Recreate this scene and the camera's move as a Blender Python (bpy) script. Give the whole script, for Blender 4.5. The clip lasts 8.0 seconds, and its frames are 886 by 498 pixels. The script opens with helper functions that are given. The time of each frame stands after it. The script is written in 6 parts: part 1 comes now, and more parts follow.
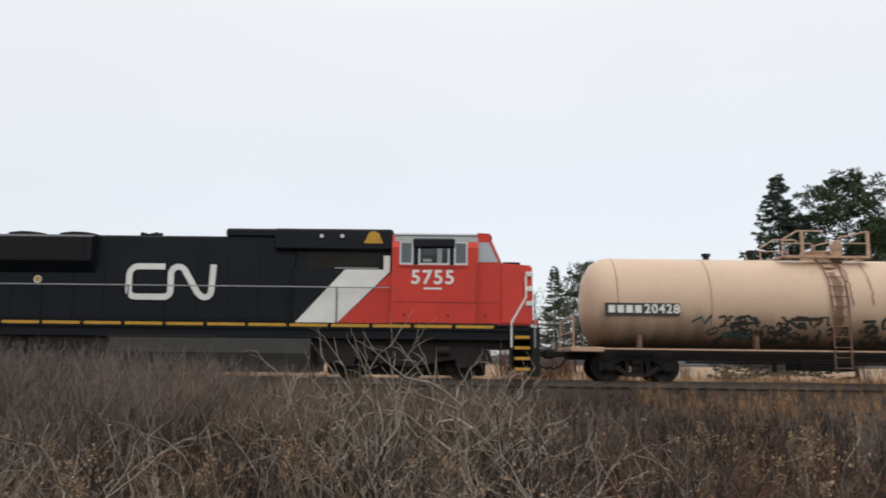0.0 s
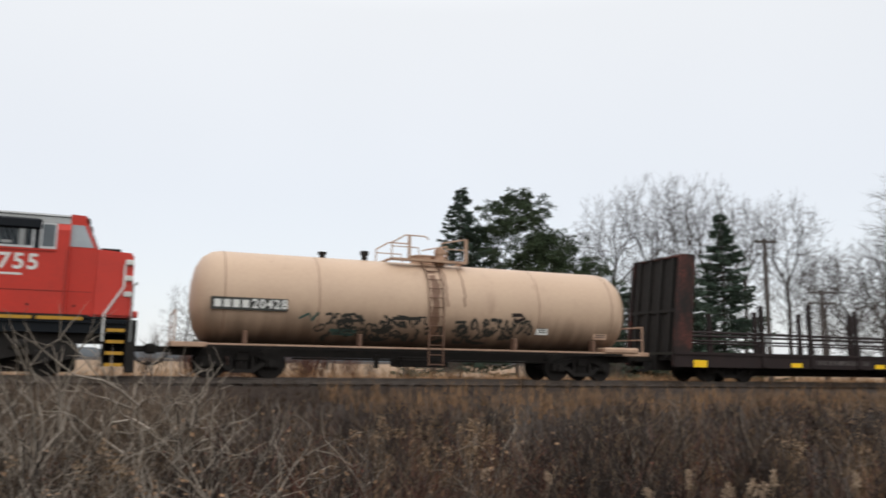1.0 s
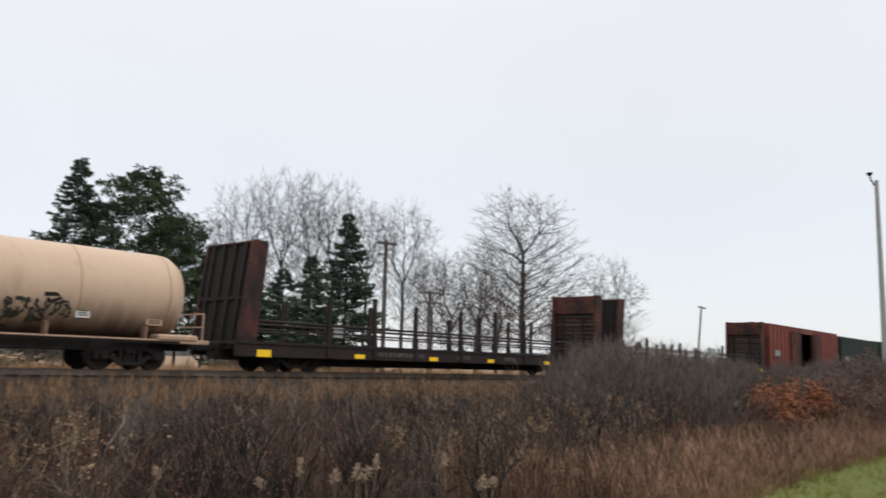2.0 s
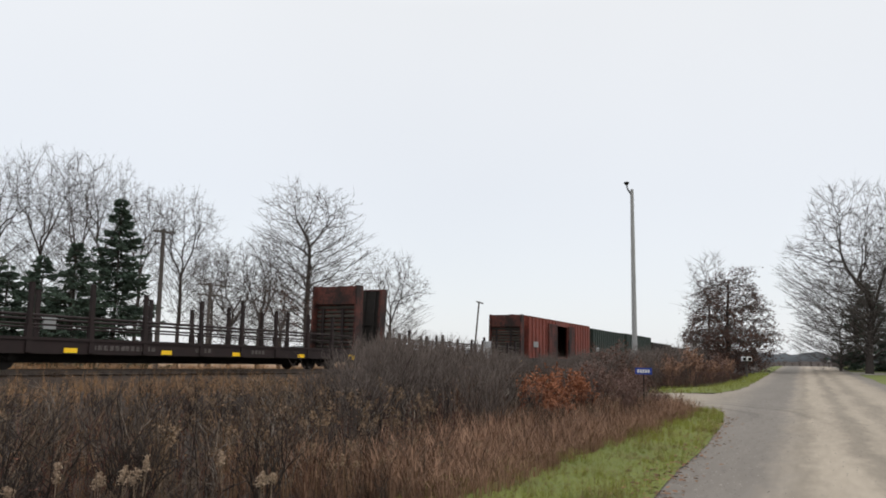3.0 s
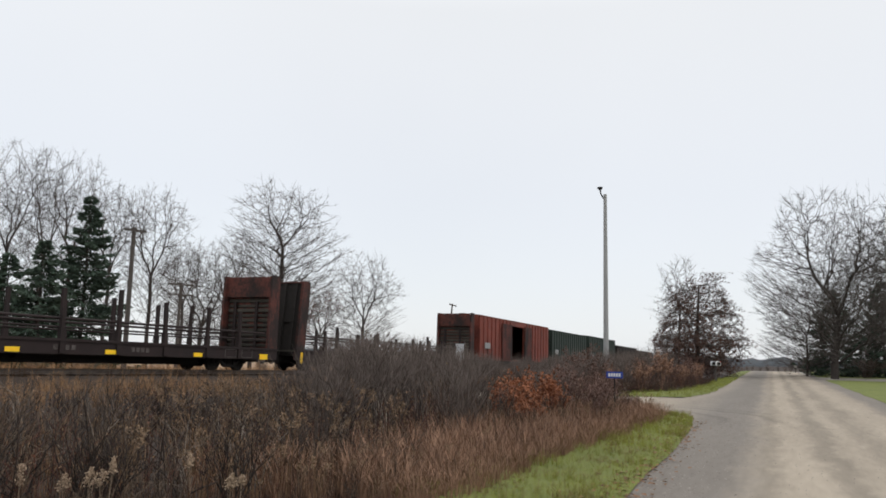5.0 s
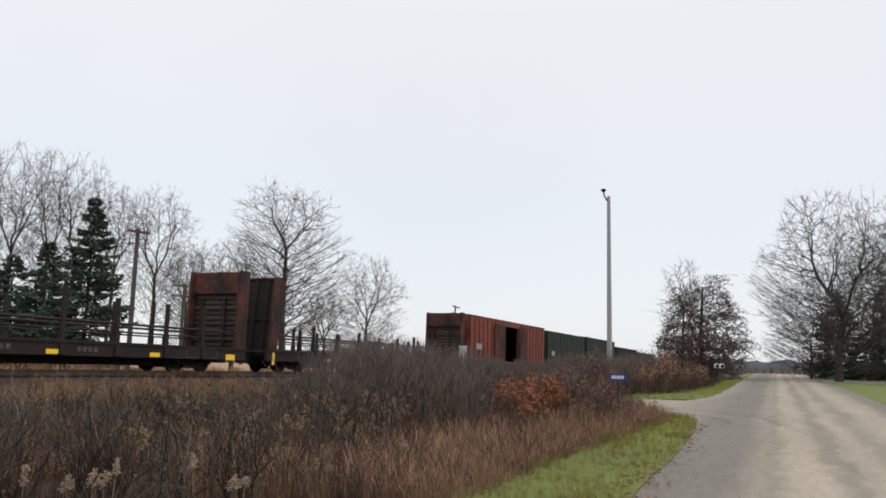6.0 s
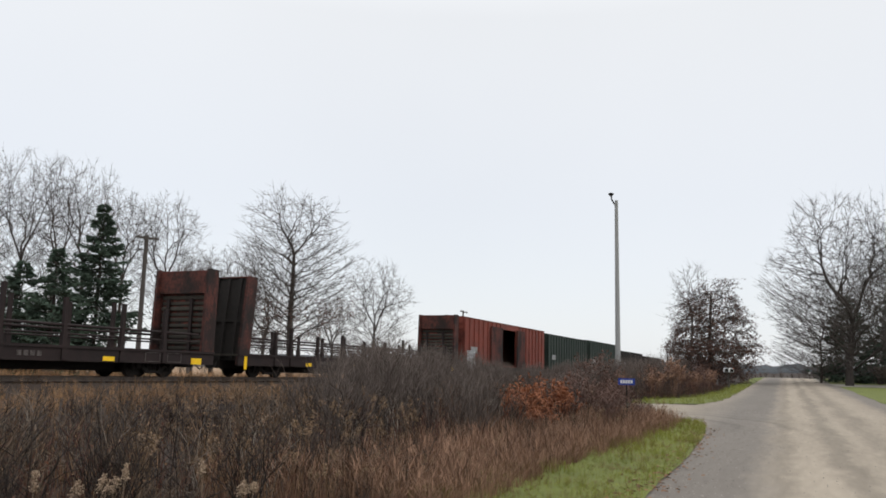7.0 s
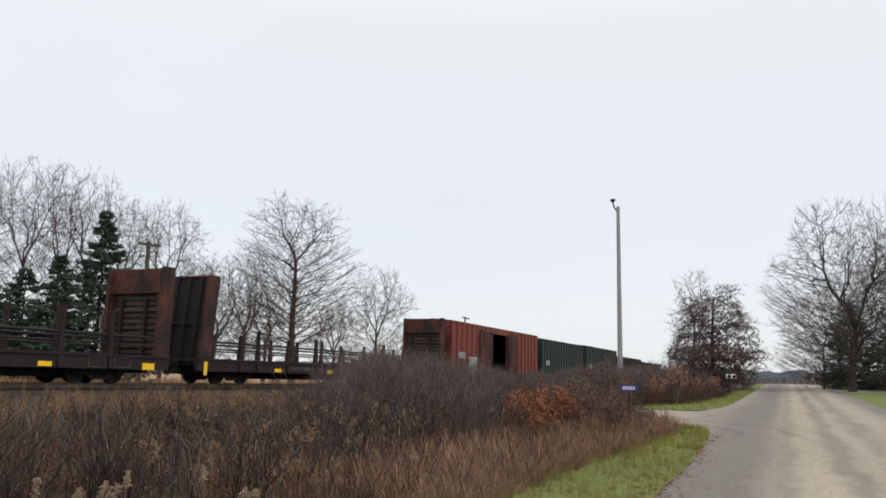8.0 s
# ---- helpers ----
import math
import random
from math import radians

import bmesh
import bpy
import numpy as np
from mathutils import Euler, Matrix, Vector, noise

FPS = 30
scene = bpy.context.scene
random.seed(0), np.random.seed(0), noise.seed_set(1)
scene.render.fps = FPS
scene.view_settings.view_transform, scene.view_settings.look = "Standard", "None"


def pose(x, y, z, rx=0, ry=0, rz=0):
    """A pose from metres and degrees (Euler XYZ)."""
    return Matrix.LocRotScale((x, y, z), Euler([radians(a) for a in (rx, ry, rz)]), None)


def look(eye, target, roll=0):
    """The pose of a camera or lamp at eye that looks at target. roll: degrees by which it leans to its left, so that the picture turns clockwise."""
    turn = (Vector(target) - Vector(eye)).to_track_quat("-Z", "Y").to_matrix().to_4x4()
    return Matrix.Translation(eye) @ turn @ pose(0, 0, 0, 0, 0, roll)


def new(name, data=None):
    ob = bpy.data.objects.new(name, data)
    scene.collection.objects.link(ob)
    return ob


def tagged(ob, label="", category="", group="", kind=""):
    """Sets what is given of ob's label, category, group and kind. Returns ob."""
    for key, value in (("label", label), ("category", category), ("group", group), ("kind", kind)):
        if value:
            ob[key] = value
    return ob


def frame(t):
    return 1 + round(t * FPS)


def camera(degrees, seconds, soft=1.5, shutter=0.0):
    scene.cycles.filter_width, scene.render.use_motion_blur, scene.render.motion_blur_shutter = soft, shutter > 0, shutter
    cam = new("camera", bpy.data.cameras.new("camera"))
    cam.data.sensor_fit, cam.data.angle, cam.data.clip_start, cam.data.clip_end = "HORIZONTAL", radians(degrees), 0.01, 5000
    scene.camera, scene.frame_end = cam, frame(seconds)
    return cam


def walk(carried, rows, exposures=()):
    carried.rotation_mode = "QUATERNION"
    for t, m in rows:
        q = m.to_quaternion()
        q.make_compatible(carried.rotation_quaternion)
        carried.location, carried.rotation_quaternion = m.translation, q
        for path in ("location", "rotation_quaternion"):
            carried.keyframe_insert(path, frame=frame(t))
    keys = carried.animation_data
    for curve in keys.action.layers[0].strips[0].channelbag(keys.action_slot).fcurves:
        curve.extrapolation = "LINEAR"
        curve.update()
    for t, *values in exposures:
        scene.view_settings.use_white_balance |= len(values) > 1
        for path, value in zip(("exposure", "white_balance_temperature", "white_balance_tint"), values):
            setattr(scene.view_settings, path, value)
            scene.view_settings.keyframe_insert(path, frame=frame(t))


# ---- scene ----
EYE = 1.5
TRACK_Y = 25.4          # centre line of the track
GRADE = 0.0106          # the line falls gently to the east
cam = camera(59.2, 8.0, soft=1.7, shutter=0.2)
walk(cam, [(t, pose(0, 0, EYE, 90 + pitch, roll, yaw)) for t, yaw, pitch, roll in (
    (0.0, 0.78, 8.18, -0.1), (0.5, -8.42, 8.03, -0.1), (1.0, -21.53, 8.06, -0.4), (1.5, -37.59, 8.70, -1.11),
    (2.0, -48.5, 7.8, -1.35), (2.2, -53.16, 7.74, -1.17), (3.3, -65.81, 7.66, -1.02), (3.5, -66.49, 7.67, -1.23),
    (4.0, -66.87, 7.52, -1.44), (4.5, -66.38, 7.71, -1.27), (6.0, -65.9, 7.98, -1.38), (6.5, -65.69, 8.21, -1.41),
    (7.0, -65.32, 8.32, -1.23), (7.5, -64.12, 8.43, -0.95), (8.0, -65.18, 8.78, -1.18))])

# ---- sky and light: overcast ----
world = bpy.data.worlds.new("sky")
scene.world = world
world.use_nodes = True
wn, wl = world.node_tree.nodes, world.node_tree.links
wn.clear()
w_out, w_bg = wn.new("ShaderNodeOutputWorld"), wn.new("ShaderNodeBackground")
w_sky = wn.new("ShaderNodeTexSky")
w_sky.sky_type, w_sky.sun_disc = "NISHITA", False
w_sky.sun_elevation, w_sky.sun_rotation = radians(38), radians(200)
w_tc, w_sep, w_ramp = wn.new("ShaderNodeTexCoord"), wn.new("ShaderNodeSeparateXYZ"), wn.new("ShaderNodeValToRGB")
wl.new(w_tc.outputs["Generated"], w_sep.inputs[0])
wl.new(w_sep.outputs["Z"], w_ramp.inputs[0])
r = w_ramp.color_ramp                                   # cloud deck: dim at the horizon, bright overhead
r.elements[0].position, r.elements[0].color = 0.0, (0.425, 0.437, 0.455, 1)
r.elements[1].position, r.elements[1].color = 0.9, (1.0, 1.0, 1.0, 1)
for p, c in ((0.2, (0.43, 0.44, 0.458, 1)), (0.42, (0.465, 0.47, 0.475, 1))):
    e = r.elements.new(p)
    e.color = c
w_noise = wn.new("ShaderNodeTexNoise")
w_noise.inputs["Scale"].default_value, w_noise.inputs["Detail"].default_value = 1.6, 3.0
wl.new(w_tc.outputs["Generated"], w_noise.inputs["Vector"])
w_map = wn.new("ShaderNodeMapRange")
w_map.inputs["To Min"].default_value, w_map.inputs["To Max"].default_value = 0.94, 1.06
wl.new(w_noise.outputs["Fac"], w_map.inputs["Value"])
w_mul = wn.new("ShaderNodeVectorMath")
w_mul.operation = "SCALE"
wl.new(w_ramp.outputs["Color"], w_mul.inputs[0])
wl.new(w_map.outputs[0], w_mul.inputs["Scale"])
w_bg2 = wn.new("ShaderNodeBackground")
w_add = wn.new("ShaderNodeAddShader")
wl.new(w_sky.outputs[0], w_bg.inputs["Color"])
w_bg.inputs["Strength"].default_value = 0.02
wl.new(w_mul.outputs[0], w_bg2.inputs["Color"])
w_bg2.inputs["Strength"].default_value = 1.75
wl.new(w_bg.outputs[0], w_add.inputs[0])
wl.new(w_bg2.outputs[0], w_add.inputs[1])
wl.new(w_add.outputs[0], w_out.inputs["Surface"])
sun = new("sun", bpy.data.lights.new("sun", "SUN"))
sun.data.energy, sun.data.angle, sun.data.color = 0.6, radians(40), (1.0, 0.97, 0.93)
sun.matrix_world = look((30, -60, 60), (10, 20, 0))
scene.view_settings.exposure = 0.0


# ---- materials ----
def mat(name, a, b=None, rough=0.75, metal=0.0, scale=2.0, fine=30.0, bump=0.15, rand=0.0, island=0.0, spread=0.25, stretch=None, spec=0.3):
    """Two-scale procedural surface between colours a and b."""
    m = bpy.data.materials.new(name)
    m.use_nodes = True
    n, l = m.node_tree.nodes, m.node_tree.links
    bs = n["Principled BSDF"]
    b = b or tuple(c * 0.7 for c in a)
    tc = n.new("ShaderNodeTexCoord")
    vec = tc.outputs["Object"]
    if stretch:
        mp = n.new("ShaderNodeMapping")
        mp.inputs["Scale"].default_value = stretch
        l.new(vec, mp.inputs["Vector"])
        vec = mp.outputs[0]
    n1, n2 = n.new("ShaderNodeTexNoise"), n.new("ShaderNodeTexNoise")
    for t, s, d in ((n1, scale, 5.0), (n2, fine, 3.0)):
        t.inputs["Scale"].default_value, t.inputs["Detail"].default_value = s, d
        l.new(vec, t.inputs["Vector"])
    add = n.new("ShaderNodeMath")
    add.operation = "MULTIPLY_ADD"
    add.inputs[1].default_value = 0.45
    l.new(n2.outputs["Fac"], add.inputs[0])
    mul = n.new("ShaderNodeMath")
    mul.operation = "MULTIPLY"
    mul.inputs[1].default_value = 0.55
    l.new(n1.outputs["Fac"], mul.inputs[0])
    l.new(mul.outputs[0], add.inputs[2])
    ramp = n.new("ShaderNodeMapRange")
    ramp.inputs["From Min"].default_value, ramp.inputs["From Max"].default_value = 0.5 - spread, 0.5 + spread
    l.new(add.outputs[0], ramp.inputs["Value"])
    mix = n.new("ShaderNodeMix")
    mix.data_type = "RGBA"
    mix.inputs[6].default_value, mix.inputs[7].default_value = (*b, 1), (*a, 1)
    l.new(ramp.outputs[0], mix.inputs[0])
    col = mix.outputs[2]
    for amount, node, out in ((rand, "ShaderNodeObjectInfo", "Random"), (island, "ShaderNodeNewGeometry", "Random Per Island")):
        if amount:
            src, hsv, mr = n.new(node), n.new("ShaderNodeHueSaturation"), n.new("ShaderNodeMapRange")
            mr.inputs["To Min"].default_value, mr.inputs["To Max"].default_value = 1 - amount, 1 + amount
            l.new(src.outputs[out], mr.inputs["Value"])
            l.new(mr.outputs[0], hsv.inputs["Value"])
            l.new(col, hsv.inputs["Color"])
            col = hsv.outputs[0]
    l.new(col, bs.inputs["Base Color"])
    bs.inputs["Specular IOR Level"].default_value = spec
    bs.inputs["Roughness"].default_value, bs.inputs["Metallic"].default_value = rough, metal
    if bump:
        bp = n.new("ShaderNodeBump")
        bp.inputs["Strength"].default_value, bp.inputs["Distance"].default_value = bump, 0.02
        l.new(n2.outputs["Fac"], bp.inputs["Height"])
        l.new(bp.outputs[0], bs.inputs["Normal"])
    return m


M_BLACK = mat("loco black paint", (0.006, 0.008, 0.011), (0.011, 0.013, 0.016), rough=0.42, scale=0.8, fine=14, bump=0.04, spec=0.12)
M_RED = mat("red-orange paint", (0.56, 0.036, 0.020), (0.40, 0.032, 0.020), rough=0.42, scale=1.2, fine=16, bump=0.04)
M_WHITE = mat("off-white paint", (0.72, 0.72, 0.69), (0.55, 0.54, 0.50), rough=0.5, scale=2, fine=25, bump=0.03)
M_YELLOW = mat("yellow paint", (0.58, 0.32, 0.03), (0.30, 0.16, 0.02), rough=0.5, scale=4, bump=0.03)
M_REFLECT = mat("yellow reflector sheet", (0.95, 0.62, 0.02), (0.85, 0.5, 0.02), rough=0.4, scale=8, bump=0.0)
M_GREY = mat("weathered grey paint", (0.30, 0.31, 0.31), (0.2, 0.2, 0.19), rough=0.55, scale=3)
M_DARK = mat("grimy running gear", (0.010, 0.009, 0.0085), (0.023, 0.019, 0.016), rough=0.85, scale=5, bump=0.2)
M_FUEL = mat("dusty fuel tank", (0.050, 0.048, 0.042), (0.026, 0.025, 0.022), rough=0.75, scale=3)
M_GLASS = mat("dark window glass", (0.10, 0.12, 0.13), (0.06, 0.07, 0.08), rough=0.08, bump=0.0, spec=0.5)
# The whitish sky reflection is put into this pale base colour.
M_WSHIELD = mat("windscreen glass tinted pale as reflection", (0.40, 0.44, 0.46), (0.26, 0.29, 0.31), rough=0.06, bump=0.0, spec=0.5)
M_ALU = mat("bare metal trim", (0.55, 0.56, 0.56), (0.4, 0.4, 0.4), rough=0.4, metal=0.5, bump=0.02)
M_STENCIL = mat("faded stencil paint", (0.11, 0.095, 0.088), (0.035, 0.028, 0.026), rough=0.85, scale=5, fine=20, bump=0, spread=0.12)
M_RUST = mat("rust-brown car paint", (0.029, 0.017, 0.0155), (0.012, 0.009, 0.009), rough=0.8, scale=1.6, fine=22, bump=0.15)
M_RUSTRED = mat("faded oxide-red paint", (0.150, 0.040, 0.028), (0.022, 0.014, 0.012), rough=0.75, scale=1.1, fine=9, spread=0.17)
M_PLANK = mat("dark weathered planks", (0.035, 0.032, 0.026), (0.06, 0.052, 0.042), rough=0.9, scale=4, rand=0.3)
M_BOXRED = mat("boxcar oxide red", (0.24, 0.055, 0.036), (0.12, 0.036, 0.026), rough=0.7, scale=1.0, fine=18)
M_BOXGREEN = mat("boxcar green", (0.030, 0.044, 0.034), (0.018, 0.027, 0.022), rough=0.7, scale=1.0, fine=18)
# Near-black colour that holds the shade inside an opening.
M_VOID = mat("black for shaded openings", (0.02, 0.018, 0.016), rough=0.95)
M_RAIL = mat("rail steel", (0.15, 0.125, 0.108), (0.085, 0.068, 0.057), rough=0.6, metal=0.4, scale=6)
M_SLEEPER = mat("tarred sleeper wood", (0.07, 0.055, 0.045), (0.04, 0.034, 0.03), rough=0.9, rand=0.25, stretch=(8, 1, 8))
M_BALLAST = mat("ballast stone", (0.22, 0.19, 0.17), (0.12, 0.10, 0.09), rough=0.95, scale=3, fine=14, bump=0.9)
M_POLE = mat("weathered pole wood", (0.098, 0.084, 0.075), (0.052, 0.045, 0.041), rough=0.9, stretch=(6, 6, 0.6))
M_POLEGREY = mat("pale grey pole", (0.34, 0.34, 0.335), (0.26, 0.26, 0.255), rough=0.85, stretch=(6, 6, 0.6))
M_GALV = mat("galvanised steel", (0.55, 0.56, 0.57), (0.42, 0.43, 0.44), rough=0.5, metal=0.3)


# ---- mesh helpers ----
def bm_box(bm, x0, x1, y0, y1, z0, z1, bevel=0.0):
    g = bmesh.ops.create_cube(bm, size=1, matrix=Matrix.Translation(((x0 + x1) / 2, (y0 + y1) / 2, (z0 + z1) / 2))
                              @ Matrix.Diagonal((x1 - x0, y1 - y0, z1 - z0, 1)))
    if bevel:
        es = list({e for v in g["verts"] for e in v.link_edges})
        bmesh.ops.bevel(bm, geom=es, offset=bevel, segments=1, affect="EDGES")
    return g["verts"]


def bm_rod(bm, p, q, r, seg=8, r2=None):
    p, q = Vector(p), Vector(q)
    d = q - p
    m = Matrix.Translation((p + q) / 2) @ d.to_track_quat("Z", "Y").to_matrix().to_4x4()
    bmesh.ops.create_cone(bm, cap_ends=True, segments=seg, radius1=r, radius2=r if r2 is None else r2, depth=d.length, matrix=m)


def bm_prism(bm, outline, axis, a, b):
    """Extrude a closed outline between a and b along axis ('x' or 'y'): outline pairs are (y, z) or (x, z)."""
    def v3(u, w, c):
        return (c, u, w) if axis == "x" else (u, c, w)
    lo = [bm.verts.new(v3(u, w, a)) for u, w in outline]
    hi = [bm.verts.new(v3(u, w, b)) for u, w in outline]
    n = len(outline)
    bm.faces.new(lo), bm.faces.new(hi)
    for i in range(n):
        bm.faces.new((lo[i], lo[(i + 1) % n], hi[(i + 1) % n], hi[i]))
    bmesh.ops.recalc_face_normals(bm, faces=bm.faces[:])


def bm_path(bm, pts, r, seg=6):
    for p, q in zip(pts, pts[1:]):
        bm_rod(bm, p, q, r, seg)


def mesh_of(bm, name, material):
    me = bpy.data.meshes.new(name)
    bm.to_mesh(me)
    bm.free()
    me.materials.append(material)
    return me


def smooth(ob, angle=40):
    ob.data.shade_smooth()
    ob.data.set_sharp_from_angle(angle=radians(angle))
    return ob


def part(name, bm, material, parent, label=""):
    ob = new(name, mesh_of(bm, name, material))
    ob.parent = parent
    return tagged(ob, label)


def thing(name, m, label, category, group="", kind=""):
    ob = new(name)
    ob.empty_display_size = 0.3
    ob.matrix_basis = m
    return tagged(ob, label, category, group, kind)


def one(name, bm, material, label="", category="", group="", kind="", m=None):
    ob = new(name, mesh_of(bm, name, material))
    if m is not None:
        ob.matrix_basis = m
    return tagged(ob, label, category, group, kind)


def boxes(*rows, bevel=0.0):
    bm = bmesh.new()
    for q in rows:
        bm_box(bm, *q, bevel=bevel)
    return bm


def rods(*rows, seg=8):
    bm = bmesh.new()
    for p, q, r in rows:
        bm_rod(bm, p, q, r, seg)
    return bm


def raw(name, verts, faces, material, smooth_it=False):
    """One mesh object from arrays (all faces with the same corner count)."""
    verts, faces = np.asarray(verts, np.float32), np.asarray(faces, np.int32)
    me = bpy.data.meshes.new(name)
    k = faces.shape[1]
    me.vertices.add(len(verts))
    me.vertices.foreach_set("co", verts.ravel())
    me.loops.add(faces.size)
    me.loops.foreach_set("vertex_index", faces.ravel())
    me.polygons.add(len(faces))
    me.polygons.foreach_set("loop_start", np.arange(0, faces.size, k, dtype=np.int32))
    me.update(calc_edges=True)
    if smooth_it:
        me.shade_smooth()
    me.materials.append(material)
    return me


# ---- ground ----
def step01(a, b, v):
    t = np.clip((v - a) / (b - a), 0, 1)
    return t * t * (3 - 2 * t)


def rail_z(x):
    return 0.93 - GRADE * np.clip(x, -400, 260)


def road_y(x):
    return 0.022 * x - 1.35 + 0.00012 * np.clip(x - 20, 0, 200) ** 2 * 0.2


def road_rise(x):
    return 0.006 * np.clip(x - 20, 0, 90) - 0.012 * np.clip(x - 112, 0, 160)


def ground_z(x, y):
    x, y = np.asarray(x, float), np.asarray(y, float)
    field = step01(4.0, 9.0, y) * -0.35 + step01(9, 20, y) * 0.35          # shallow ditch between road and field
    near = road_rise(x) * (1 - step01(10, 22, y)) + field * (1 - step01(16, 21, x) * (1 - step01(36, 44, x)) * 0.8)
    bank = (rail_z(x) - 0.55) * step01(12, 22, y)
    crown = 0.35 * step01(21.6, 23.2, y) * (1 - step01(27.8, 29.6, y))
    back = -0.3 * step01(28, 34, y)
    far = 1.2 * step01(120, 400, np.hypot(x, y))
    return near + bank + crown + back + far


def s01(a, b, v):
    t = min(max((v - a) / (b - a), 0.0), 1.0)
    return t * t * (3 - 2 * t)


def land(x, y):
    """ground_z for a single place."""
    dip = s01(4, 9, y) * -0.35 + s01(9, 20, y) * 0.35
    rise = 0.006 * min(max(x - 20, 0), 90) - 0.012 * min(max(x - 112, 0), 160)
    near = rise * (1 - s01(10, 22, y)) + dip * (1 - s01(16, 21, x) * (1 - s01(36, 44, x)) * 0.8)
    return (near + (0.38 - GRADE * min(max(x, -400), 260)) * s01(12, 22, y) + 0.35 * s01(21.6, 23.2, y) * (1 - s01(27.8, 29.6, y))
            - 0.3 * s01(28, 34, y) + 1.2 * s01(120, 400, math.hypot(x, y)))


M_SOIL = mat("leaf-littered soil and dead grass", (0.042, 0.027, 0.018), (0.018, 0.012, 0.009), rough=0.95, scale=0.5, fine=9, bump=0.6)


def wheel_bands(m):
    """Lengthwise bands across the road: pale where wheels run, damp streaks between, loose grey gravel at the edges, and ruts that swing into the drive."""
    n, l = m.node_tree.nodes, m.node_tree.links
    bs = n["Principled BSDF"]
    src = bs.inputs["Base Color"].links[0].from_socket

    def calc(op, a, b=None, c=None):
        k = n.new("ShaderNodeMath")
        k.operation = op
        for i, q in enumerate((a, b, c)):
            if q is None:
                continue
            if isinstance(q, (int, float)):
                k.inputs[i].default_value = q
            else:
                l.new(q, k.inputs[i])
        return k.outputs[0]

    def bands(value, lo, hi, rows):
        mr, rp = n.new("ShaderNodeMapRange"), n.new("ShaderNodeValToRGB")
        mr.inputs["From Min"].default_value, mr.inputs["From Max"].default_value = lo, hi
        l.new(value, mr.inputs["Value"])
        l.new(mr.outputs[0], rp.inputs[0])
        e = rp.color_ramp.elements
        for i, (p, v, grey) in enumerate(rows):
            k = e[0] if i == 0 else e[len(e) - 1] if i == 1 else e.new((p - lo) / (hi - lo))
            k.color = (v * (1 - 0.05 * grey), v, v * (1 + 0.13 * grey), 1)
        return rp.outputs[0]

    def times(a, b, fac=1.0):
        mx = n.new("ShaderNodeMix")
        mx.data_type, mx.blend_type = "RGBA", "MULTIPLY"
        mx.inputs[0].default_value = fac
        l.new(a, mx.inputs[6])
        l.new(b, mx.inputs[7])
        return mx.outputs[2], mx.inputs[0]

    tc, sp, mp, ns, nw = n.new("ShaderNodeTexCoord"), n.new("ShaderNodeSeparateXYZ"), n.new("ShaderNodeMapping"), n.new("ShaderNodeTexNoise"), n.new("ShaderNodeTexNoise")
    l.new(tc.outputs["Object"], sp.inputs[0])
    l.new(tc.outputs["Object"], mp.inputs["Vector"])
    mp.inputs["Scale"].default_value = (0.35, 1.0, 1.0)
    for t_, sc in ((ns, 0.9), (nw, 5.0)):
        l.new(mp.outputs[0], t_.inputs["Vector"])
        t_.inputs["Scale"].default_value, t_.inputs["Detail"].default_value = sc, 6.0
    off = calc("ADD", calc("MULTIPLY_ADD", sp.outputs["X"], -0.022, 1.35), sp.outputs["Y"])
    off = calc("MULTIPLY_ADD", calc("SUBTRACT", ns.outputs["Fac"], 0.5), 0.75, off)
    off = calc("MULTIPLY_ADD", calc("SUBTRACT", nw.outputs["Fac"], 0.5), 0.42, off)
    lanes = bands(off, -3.2, 5.0, ((-3.2, 0.52, 1), (5.0, 0.95, 0), (-2.0, 0.58, 0.8), (-1.55, 0.95, 0), (-0.95, 1.08, 0), (-0.5, 0.76, 0), (-0.3, 0.78, 0), (0.0, 1.04, 0), (0.2, 0.96, 0), (0.36, 0.70, 0), (0.55, 0.74, 0),
                                   (0.8, 1.08, 0), (1.15, 1.10, 0), (1.4, 0.74, 0), (1.65, 0.82, 0.3), (2.0, 0.55, 0.9), (2.9, 0.54, 1), (3.5, 0.74, 0.6)))
    # ruts that swing from the road into the drive
    dx, dy = calc("SUBTRACT", sp.outputs["X"], 21.0), calc("SUBTRACT", sp.outputs["Y"], 6.6)
    rad = calc("SQRT", calc("ADD", calc("MULTIPLY", dx, dx), calc("MULTIPLY", dy, dy)))
    rad = calc("MULTIPLY_ADD", calc("SUBTRACT", ns.outputs["Fac"], 0.5), 1.2, rad)
    ruts = bands(rad, 3.5, 9.0, ((3.5, 1.0, 0), (9.0, 1.0, 0), (4.7, 1.0, 0), (4.95, 0.74, 0), (5.2, 1.04, 0), (6.1, 1.04, 0), (6.35, 0.72, 0), (6.65, 1.0, 0), (7.2, 0.86, 0), (7.5, 1.0, 0)))
    mask = n.new("ShaderNodeMapRange")
    mask.inputs["From Min"].default_value, mask.inputs["From Max"].default_value = 19.5, 23.0
    l.new(sp.outputs["X"], mask.inputs["Value"])
    a, _ = times(src, lanes, 0.9)
    b, fac = times(a, ruts)
    l.new(mask.outputs[0], fac)
    l.new(b, bs.inputs["Base Color"])


